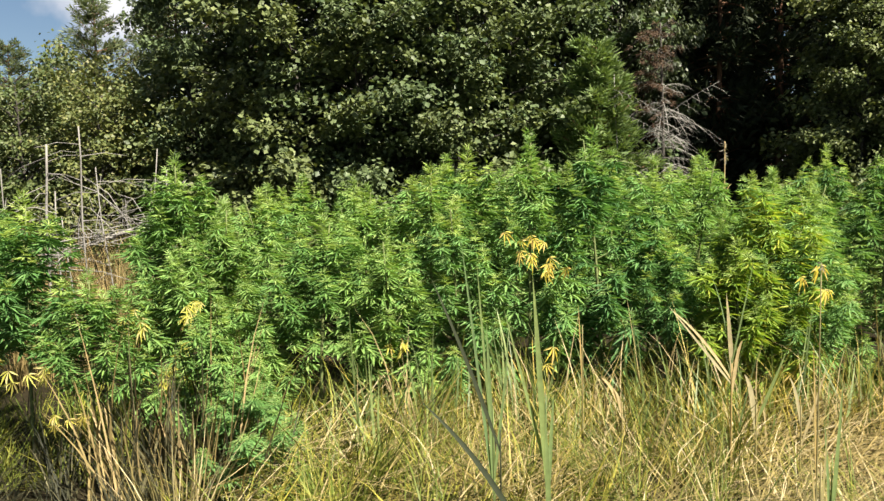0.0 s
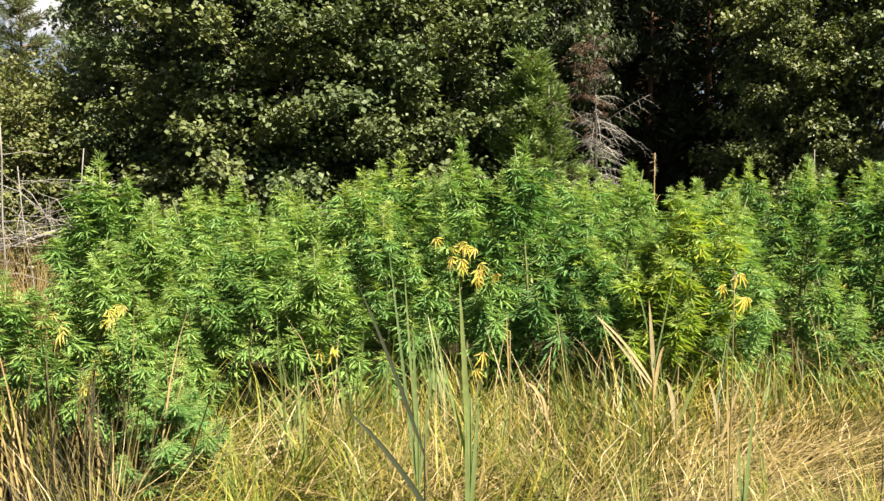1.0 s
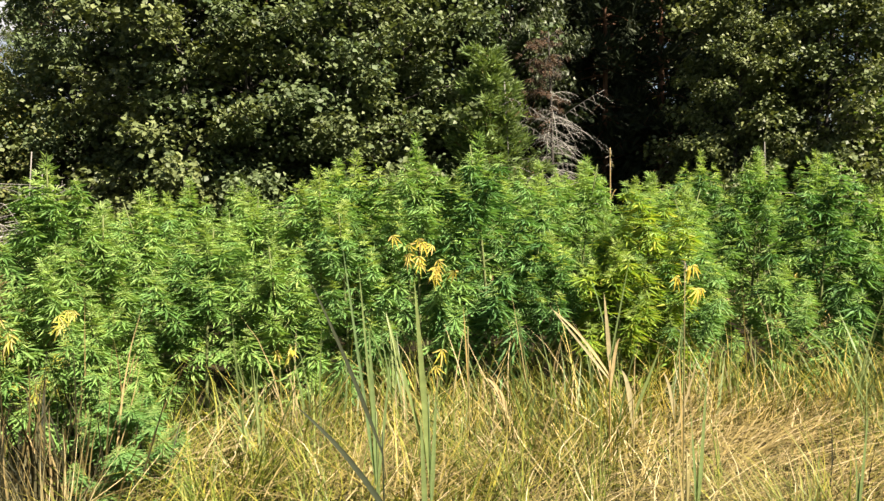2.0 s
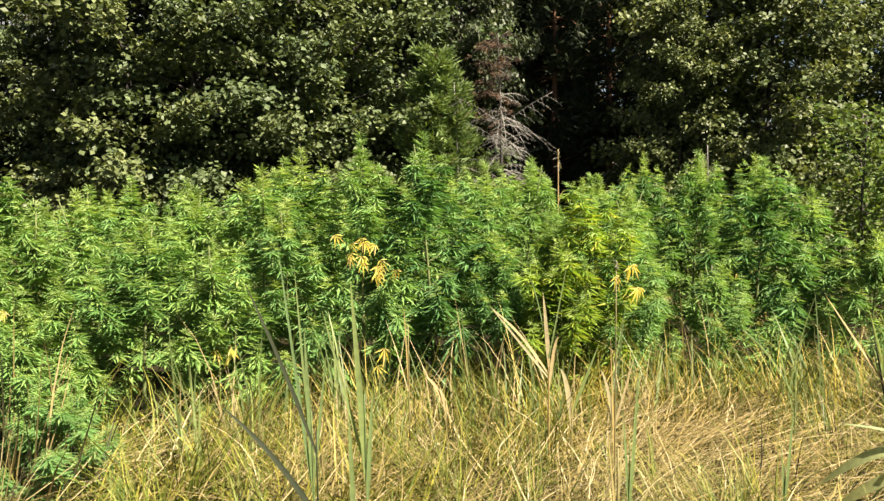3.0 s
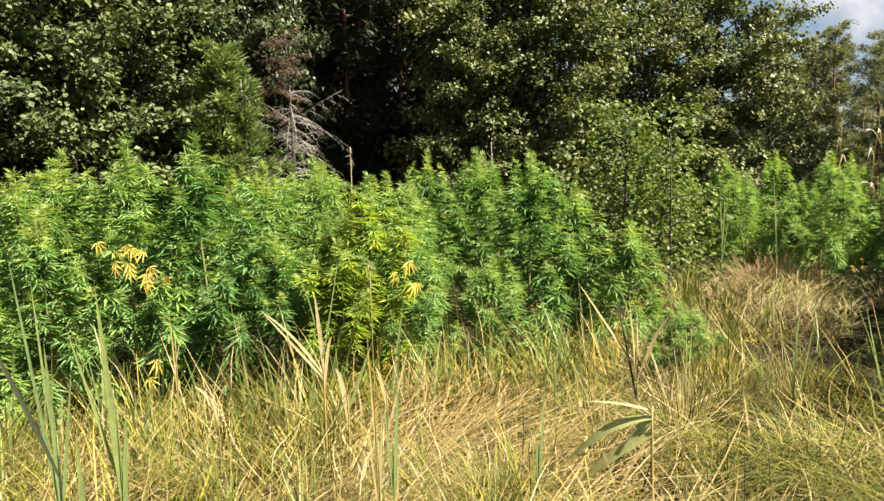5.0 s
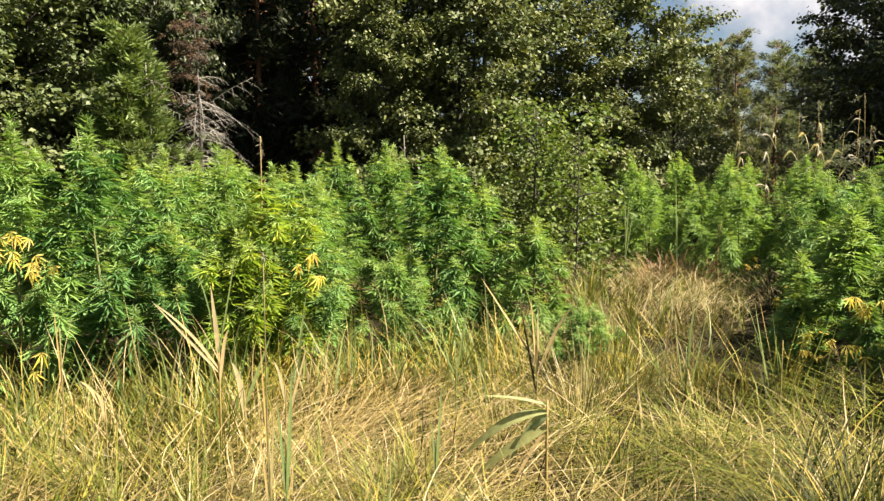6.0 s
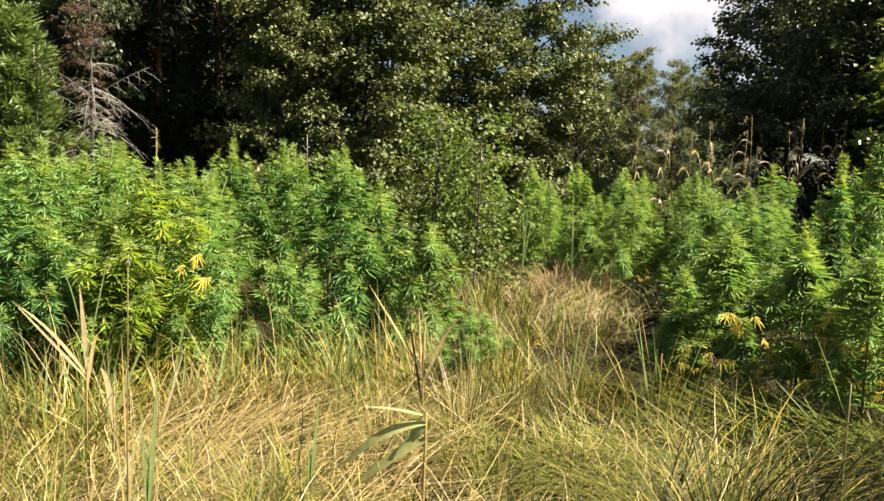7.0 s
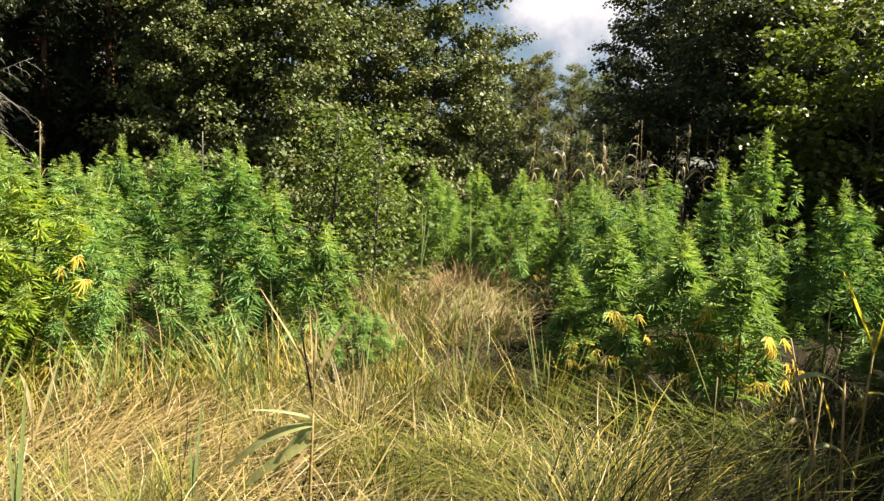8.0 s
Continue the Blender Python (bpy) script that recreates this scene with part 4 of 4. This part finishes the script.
    tussock_field("path_grass", rng, b[::2], 30, (0.2, 0.48), STRAW_DULL, "dull brown dry grass on the path", width=0.008, spread_r=0.12, lean=(0.3, 1.4), bend=(0.2, 1.6))
    tussock_field("path_sedge", rng, b[1::4], 30, (0.2, 0.5), GRASS, "yellow-green sedge along the path", width=0.008, spread_r=0.12, lean=(0.3, 1.3), bend=(0.3, 1.7))
    tussock_field("path_weed", rng, b[3::4], 16, (0.25, 0.6), GRASS_GREEN, "green grass along the path", width=0.011, lean=(0.0, 0.6), bend=(0.3, 1.6))
    lying_straw("path_straw", rng, 4000, (5.9, 5.0, 8.6, 8.6), STRAW, "trampled straw on the path", 1.0, 0.3)
    c = np.column_stack([rng.uniform(-8, 16, 550), rng.uniform(4.5, 14, 550)])
    tussock_field("back_grass", rng, c, 7, (0.3, 0.7), GRASS_GREEN, "grass under and behind the hemp", width=0.010)
    far = np.column_stack([rng.uniform(7.5, 27, 900), rng.uniform(4, 25, 900)])
    far = far[(far[:, 0] > 10.5) | (far[:, 1] > 9)]
    tussock_field("far_grass", rng, far, 7, (0.5, 1.1), GRASS_GREEN, "tall rough grass beyond the far plants", width=0.028, lean=(0.0, 0.5))
    u = np.column_stack([rng.uniform(-3.4, 4.6, 1400), rng.uniform(3.8, 6.6, 1400)])
    u = u[(u[:, 1] > edge_line(u[:, 0]) - 0.1) & (u[:, 1] < edge_line(u[:, 0]) + 1.3)]
    tussock_field("undergrowth", rng, u, 12, (0.15, 0.5), GRASS_GREEN, "short dark grass under the hemp", width=0.008, lean=(0.1, 1.1), bend=(0.2, 1.4))
    e = np.column_stack([rng.uniform(-6.0, -2.5, 240), rng.uniform(6.0, 11.0, 240)])
    tussock_field("brush_grass", rng, e, 16, (0.5, 1.2), STRAW_DULL, "tall pale dead grass and brush", width=0.007, lean=(0, 0.3), bend=(0.2, 1.2))
    g = np.column_stack([rng.uniform(-9, 11, 800), rng.uniform(-8, 4, 800)])
    g = g[(g[:, 1] < 0.9) & (g[:, 0] < 3.0) | (g[:, 0] < -4.2)]
    g = g[np.hypot(g[:, 0] - 0.25, g[:, 1]) > 1.3]
    tussock_field("surrounding_grass", rng, g, 9, (0.25, 0.55), GRASS, "yellowing grass around the clearing", width=0.012)


sow()

# ---- single tussocks, reeds and stalks ----


def sedge_tussock(x, y, blades_n, length, mat, label, comb=None, width=0.006, bend=(0.9, 2.2), lean=(0.02, 0.5)):
    """A fountain of arching blades; comb: the heading to which most of them lie over."""
    rng = np.random.default_rng(int(1000 + 37 * x + 91 * y) % 9973)
    az = rng.uniform(0, 6.283, blades_n) if comb is None else rng.normal(comb, 0.45, blades_n)
    r = 0.12 * np.sqrt(rng.uniform(0, 1, blades_n)) if comb is None else 0.45 * np.sqrt(rng.uniform(0, 1, blades_n))
    spot = rng.uniform(0, 6.283, blades_n) if comb is not None else az
    base = np.column_stack([r * np.cos(spot), r * np.sin(spot), np.zeros(blades_n)])
    ob = new("sedge_tussock")
    old = rng.uniform(0, 1, blades_n) < 0.35
    long, w = rng.uniform(0.55, 1.1, blades_n) * length, rng.uniform(0.6, 1.3, blades_n) * width
    tilt, arch = rng.uniform(*lean, blades_n), rng.uniform(*bend, blades_n)
    for name, pick, m, low in (("blade_tuft", ~old, mat, 0.0), ("withered_skirt", old, LITTER_SHADED if mat in (STRAW, OLIVE) else STRAW_DULL, 0.35)):
        part(name, blades(rng, base[pick], az[pick], long[pick], tilt[pick] + low, arch[pick], w[pick]), m, ob)["kind"] = "stuff"
    ob.matrix_basis = pose(x, y, ground_height(x, y) - 0.01)
    return tagged(ob, label, "sedge tussock", "sedge tussocks")


SEDGE = "arching yellow-green sedge tussock"
for x, y, n, l in ((1.15, 2.05, 200, 0.6), (0.55, 2.3, 220, 0.65), (-0.4, 2.5, 200, 0.6)):
    sedge_tussock(x, y, n, l, GRASS, SEDGE)
for x, y, n, l, c in ((1.75, 3.0, 320, 0.8, 0.35), (2.25, 3.3, 300, 0.8, 0.2), (1.3, 2.75, 420, 0.85, 0.6), (0.7, 3.5, 420, 0.8, 2.4), (1.15, 3.3, 520, 0.85, -0.4), (-0.2, 3.6, 360, 0.85, 0.6), (3.3, 3.3, 300, 0.8, 2.4), (0.9, 2.35, 320, 0.8, 0.2)):
    sedge_tussock(x, y, int(0.85 * n), l, STRAW, "pale straw tussock lying over to one side", comb=c, bend=(0.4, 0.9), lean=(0.8, 1.25))
for x, y, n, l in ((3.0, 1.45, 620, 1.05), (2.85, 1.55, 260, 0.9), (2.55, 1.75, 260, 0.75), (2.0, 2.2, 160, 0.6), (2.6, 1.25, 300, 0.7)):
    sedge_tussock(x, y, n, l, OLIVE, "large olive-green sedge tussock with long arching blades", width=0.0065, bend=(1.5, 2.5), lean=(0.05, 0.55))
for x, y, n, l in ((1.9, 2.9, 260, 0.7), (2.7, 3.3, 240, 0.7), (3.45, 2.6, 260, 0.75), (1.2, 3.9, 240, 0.7), (0.3, 3.4, 240, 0.7), (3.9, 3.6, 220, 0.65), (1.5, 2.2, 220, 0.65)):
    sedge_tussock(x, y, n, l, GRASS, "matted sedge tussock with yellow-green arching blades", width=0.006, bend=(1.2, 2.3), lean=(0.1, 0.7))
for x, y, n, l, c in ((3.25, 1.35, 300, 1.25, -1.0), (3.4, 1.6, 170, 1.15, -0.5), (2.85, 1.4, 120, 1.0, -1.6)):
    sedge_tussock(x, y, n, l, OLIVE, "large golden-green sedge tussock arching over to one side", comb=c, bend=(1.3, 2.2), lean=(0.1, 0.6), width=0.008)
for x, y, n, l in ((-1.08, 3.1, 170, 0.66), (3.25, 3.3, 160, 0.8)):
    sedge_tussock(x, y, n, l, STRAW, "upright tuft of pale dry straw", bend=(0.2, 1.1), lean=(0.0, 0.3))
for x, y in ((7.6, 6.8), (7.85, 6.6), (7.4, 6.95), (7.7, 7.1)):
    sedge_tussock(x, y, 120, 0.75, PINK, "reddish dry tuft on the path", width=0.012, bend=(0.4, 1.3), lean=(0.2, 1.0))


def reed_plant(x, y, stem, foliage, label, stem_mat=None, stem_r=0.005, lean=(0.0, 0.0), head=None, tuft=0.13):
    """A reed: a stalk and long leaves. foliage: start height, tip offset (dx, dy, dz), width, sag and material of each leaf."""
    reed = new("reed_plant")
    zs = np.linspace(0, stem, 6)
    part("stalk", tube(np.column_stack([lean[0] * zs, lean[1] * zs, zs]), np.linspace(stem_r, stem_r * 0.5, 6), 5), stem_mat or STRAW, reed, smooth=True)
    for z0, dx, dy, dz, width, sag, mat in foliage:
        q = np.linspace(0, 1, 9)
        p0 = np.array([lean[0] * z0, lean[1] * z0, z0])
        pts = p0 + np.outer(q, (dx, dy, dz)) + np.outer(np.sin(q * np.pi) * sag, (0, 0, 1.0))
        w = 0.68 * width * np.minimum(1, 0.45 + 2.2 * q) * (1 - q ** 2.2) ** 0.8 + 0.0005
        up = (0.35, -0.9, 0.35) if dz > 0.15 else (0.4, -0.7, 0.6)
        part("leaf", ribbon(pts, w, up, 0.16), mat, reed)
    if head:
        rng = np.random.default_rng(int(100 * x + 10 * y))
        n = head[0]
        t = rng.uniform(0, 1, n)
        top = np.array([lean[0] * stem, lean[1] * stem, stem])
        droop = np.array([head[1], head[2], 0])
        at = top + np.outer(t, (0, 0, -head[3])) * 0.6 + np.outer(t, droop) * 0.5
        way = droop * 2 + rng.normal(0, 0.35, (n, 3)) + (0, 0, -0.5)
        part("plume", spread(*KITE_NARROW, at, way, rng.normal(0, 1, (n, 3)), rng.uniform(0.4, 1.0, n) * tuft), PLUME, reed, "feathery grey-brown seed plume")
    reed.matrix_basis = pose(x, y, ground_height(x, y) - 0.01)
    return tagged(reed, label, "reed", "reeds in the sedge")


KITE_NARROW = (np.array([(0, 0, 0), (0.09, 0.45, 0.02), (0, 1.0, 0), (-0.09, 0.45, 0.02)]), np.array([(0, 1, 2), (0, 2, 3)]))

GREEN_REED = "grey-green reed with long upright leaves"
DRY_REED = "dry reed with broken tan leaves"
# the green reeds in the middle of the sedge
reed_plant(0.38, 2.98, 0.75, [(0.40, -0.045, 0.0, 0.80, 0.044, 0.0, REED), (0.45, -0.15, 0.05, 0.62, 0.022, 0.0, REED), (0.30, 0.03, 0.0, 0.45, 0.03, 0.02, REED)], GREEN_REED, REED)
reed_plant(0.18, 2.98, 0.7, [(0.35, -0.11, 0.0, 1.00, 0.020, 0.0, REED), (0.40, -0.05, 0.05, 0.86, 0.018, 0.0, REED), (0.35, -0.02, 0.0, 0.68, 0.032, 0.0, REED), (0.42, 0.06, 0, 0.5, 0.02, 0.0, REED)], GREEN_REED, REED)
reed_plant(0.19, 2.75, 0.7, [(0.62, -0.23, 0.0, 0.62, 0.024, 0.02, REED_SHADED)], "reed with a slanting leaf coloured dark for shade", REED_SHADED)
reed_plant(0.20, 1.98, 0.78, [(0.70, -0.26, 0.0, 0.36, 0.023, 0.03, REED_SHADED)], "reed with a slanting leaf coloured dark for shade", REED_SHADED, 0.008)
reed_plant(0.27, 2.05, 0.6, [(0.5, -0.01, 0.0, 0.5, 0.030, 0.0, REED)], GREEN_REED, REED)
# dry broken reeds before the pale plant
reed_plant(1.36, 3.75, 0.70, [(0.60, -0.30, 0.0, 0.38, 0.023, 0.0, REED_DRY), (0.62, -0.28, 0.05, 0.34, 0.025, 0.03, REED_DRY), (0.66, -0.03, 0.0, 0.38, 0.042, 0.0, REED_DRY), (0.55, 0.05, 0, 0.26, 0.032, 0.06, REED_DRY), (0.7, -0.10, 0, 0.42, 0.012, 0.05, REED), (0.7, 0.1, 0, 0.5, 0.014, 0.0, REED)], DRY_REED, STRAW, 0.008)
reed_plant(1.48, 3.75, 0.5, [(0.42, 0.14, 0.0, 0.34, 0.03, 0.0, REED), (0.35, -0.06, 0.0, 0.3, 0.052, 0.06, REED_DRY)], DRY_REED, STRAW, 0.007)
reed_plant(1.68, 3.72, 0.5, [(0.40, -0.06, 0.0, 0.24, 0.032, 0.04, REED_DRY), (0.30, 0.12, 0.0, 0.4, 0.025, 0.0, REED_DRY)], DRY_REED, STRAW, 0.006)
reed_plant(0.84, 3.75, 0.5, [(0.45, -0.10, 0.0, 0.17, 0.032, 0.03, REED_DRY), (0.42, -0.04, 0.0, 0.14, 0.032, 0.03, REED_DRY)], DRY_REED, STRAW, 0.006)
reed_plant(0.68, 3.9, 0.85, [(0.5, -0.02, 0.0, 0.45, 0.014, 0.0, STRAW)], "single pale dry stalk", STRAW, 0.005)
# thin stalk with a white seed head
reed_plant(1.23, 2.60, 1.27, [(0.5, -0.02, 0, 0.5, 0.012, 0, STRAW)], "thin pale stalk with a small white seed head", STRAW, 0.0035, head=(24, 0.01, 0.0, 0.03), tuft=0.022)
reed_plant(1.22, 2.55, 0.62, [(0.4, 0.02, 0, 0.35, 0.016, 0, STRAW), (0.3, -0.04, 0, 0.4, 0.014, 0, STRAW)], "pale dry stalk in the sedge", STRAW, 0.006)
reed_plant(1.33, 2.70, 0.6, [(0.35, 0.03, 0, 0.5, 0.03, 0, REED), (0.3, -0.03, 0, 0.42, 0.022, 0, REED)], GREEN_REED, REED, 0.004)
# bent reed on the sedge
reed_plant(2.43, 2.55, 0.62, [(0.60, -0.24, 0.14, 0.04, 0.026, 0.01, REED_PALE_LIT), (0.57, -0.30, 0.22, -0.22, 0.070, 0.05, REED_PALE_LIT), (0.56, -0.14, 0.10, -0.24, 0.070, 0.04, REED_PALE_LIT), (0.50, -0.30, 0.20, -0.28, 0.070, 0.03, REED_PALE_LIT), (0.50, -0.18, 0.05, -0.30, 0.030, 0.02, REED_DRY)], "bent reed with broad hanging leaves", STRAW, 0.010)
reed_plant(2.0, 2.75, 0.45, [(0.3, 0.03, 0, 0.4, 0.028, 0, REED), (0.25, -0.02, 0, 0.3, 0.02, 0, REED)], GREEN_REED, REED)
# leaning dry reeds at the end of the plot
reed_plant(3.05, 3.45, 0.72, [(0.50, -0.28, 0.15, 0.50, 0.03, 0.0, REED_DRY), (0.45, 0.16, -0.10, 0.38, 0.05, 0.05, REED_DRY), (0.4, -0.05, 0, 0.5, 0.03, 0, REED_DRY), (0.42, 0.0, 0, 0.42, 0.035, 0, REED_DRY), (0.3, -0.1, 0.05, 0.62, 0.035, 0, REED_SHADED)], DRY_REED, STRAW, 0.009)
reed_plant(2.55, 3.5, 0.6, [(0.40, -0.10, 0.05, 0.5, 0.014, 0.0, REED), (0.5, -0.25, 0.1, 0.35, 0.012, 0.05, REED)], GREEN_REED, REED)
# pale reeds along the path
reed_plant(3.95, 3.2, 0.55, [(0.15, 0.09, -0.07, 0.62, 0.035, 0.0, REED), (0.2, -0.06, 0.03, 0.45, 0.025, 0.0, REED), (0.2, 0.02, 0, 0.5, 0.022, 0.0, REED)], GREEN_REED, REED)
reed_plant(4.35, 2.85, 0.6, [(0.2, -0.12, 0.1, 0.72, 0.018, 0.0, STRAW), (0.3, -0.06, 0.04, 0.5, 0.014, 0.0, REED)], "thin pale dry stalk", STRAW)
reed_plant(6.75, 6.75, 1.0, [(0.7, -0.03, 0, 0.75, 0.035, 0.0, REED), (0.6, 0.05, 0, 0.65, 0.035, 0.0, REED), (0.5, 0.12, 0, 0.6, 0.03, 0, REED)], GREEN_REED, REED, 0.007)
reed_plant(7.25, 6.45, 1.0, [(0.6, -0.05, 0, 0.9, 0.045, 0.0, REED), (0.6, 0.25, -0.2, 0.5, 0.03, 0.0, REED), (0.5, -0.03, 0, 0.5, 0.04, 0, REED)], GREEN_REED, REED, 0.008)
reed_plant(7.75, 6.3, 0.9, [(0.5, 0.05, 0, 0.5, 0.03, 0.0, REED_DRY)], DRY_REED, STRAW, 0.008)
# yellow-leaved reeds in the dark corner
reed_plant(3.64, 0.86, 1.18, [(1.10, -0.10, 0.11, 0.32, 0.095, 0.0, REED_YELLOW), (1.10, 0.05, -0.04, 0.31, 0.095, 0.0, REED_YELLOW), (0.95, 0.1, -0.15, -0.08, 0.04, 0.03, REED_YELLOW)], "reed with bright yellow forked leaves", STRAW, 0.007, lean=(0.04, -0.03))
for x, y, h, a, b in ((3.6, 0.86, 0.95, -0.12, 0.10), (3.66, 0.82, 0.8, 0.16, -0.1), (3.55, 0.98, 0.7, -0.05, 0.06), (3.85, 0.9, 1.1, -0.22, 0.18), (3.75, 1.05, 0.9, 0.1, 0.0), (3.45, 0.82, 0.6, 0.02, 0.0)):
    reed_plant(x, y, h, [(h * 0.7, a + 0.1, b - 0.1, -0.12, 0.03, 0.06, STRAW), (h * 0.45, -a, -b, 0.16, 0.022, 0.04, REED)], "bare slanting dry reed stalk", REED_DRY, 0.007, lean=(a, b))
reed_plant(3.5, 0.98, 0.75, [(0.74, 0.10, -0.12, -0.10, 0.06, 0.05, REED_PALE_LIT), (0.74, -0.08, 0.09, -0.32, 0.085, 0.03, REED_PALE_LIT)], "dry reed with hanging grey leaves", REED_DRY, 0.009, lean=(0.05, -0.05))
reed_plant(3.27, 0.88, 0.5, [(0.46, 0.0, 0.0, 0.27, 0.05, 0.0, REED_YELLOW), (0.40, 0.05, 0.06, 0.34, 0.04, 0.0, REED_YELLOW)], "reed with narrow yellow leaves", STRAW)
reed_plant(3.57, 0.90, 0.86, [(0.82, -0.06, 0.05, 0.20, 0.05, 0.0, REED_YELLOW), (0.62, -0.03, 0.05, 0.24, 0.045, 0.0, REED), (0.5, 0.06, -0.04, 0.3, 0.03, 0.02, REED_DRY)], "reed with short yellow-green leaves", STRAW, 0.006)
reed_plant(3.66, 0.84, 1.0, [(0.95, -0.16, 0.14, 0.02, 0.05, 0.05, REED_PALE_LIT), (0.7, 0.08, -0.06, 0.22, 0.03, 0.03, REED_DRY)], "dry reed with an arching grey leaf", REED_DRY, 0.009, lean=(-0.05, 0.05))
reed_plant(3.55, 1.35, 0.9, [(0.75, -0.12, 0.1, 0.35, 0.020, 0.0, REED), (0.6, -0.2, 0.2, 0.3, 0.028, 0, REED)], GREEN_REED, STRAW)


reed_plant(4.0, 11.4, 2.0, [(1.2, 0.1, 0, 0.2, 0.02, 0.05, STRAW)], "pale old reed stalk before the dark wood", REED_DRY, 0.017, head=(40, 0.01, 0.0, 0.5), tuft=0.09)


def plume_reeds():
    """Tall old reeds with drooping plumes behind the far plants."""
    rng = np.random.default_rng(131)
    for k in range(22):
        s = k / 21
        x, y = 9.9 + 1.2 * s + rng.normal(0, 0.25), 7.6 - 2.4 * s + rng.normal(0, 0.25)
        h = rng.uniform(1.8, 2.6)
        a = rng.uniform(0, 6.28)
        dx, dy = 0.25 * math.cos(a), 0.25 * math.sin(a)
        reed_plant(x, y, h, [(h * f, dx * g, dy * g, -0.12 - 0.1 * g, 0.062, 0.14, PLUME) for f, g in ((0.55, 1.2), (0.7, -1.3), (0.85, 1.0))],
                   "tall old reed with a drooping grey plume", STRAW, 0.005, lean=(rng.normal(0, 0.06), rng.normal(0, 0.06)), head=(14, dx, dy, 0.2), tuft=0.075)


plume_reeds()
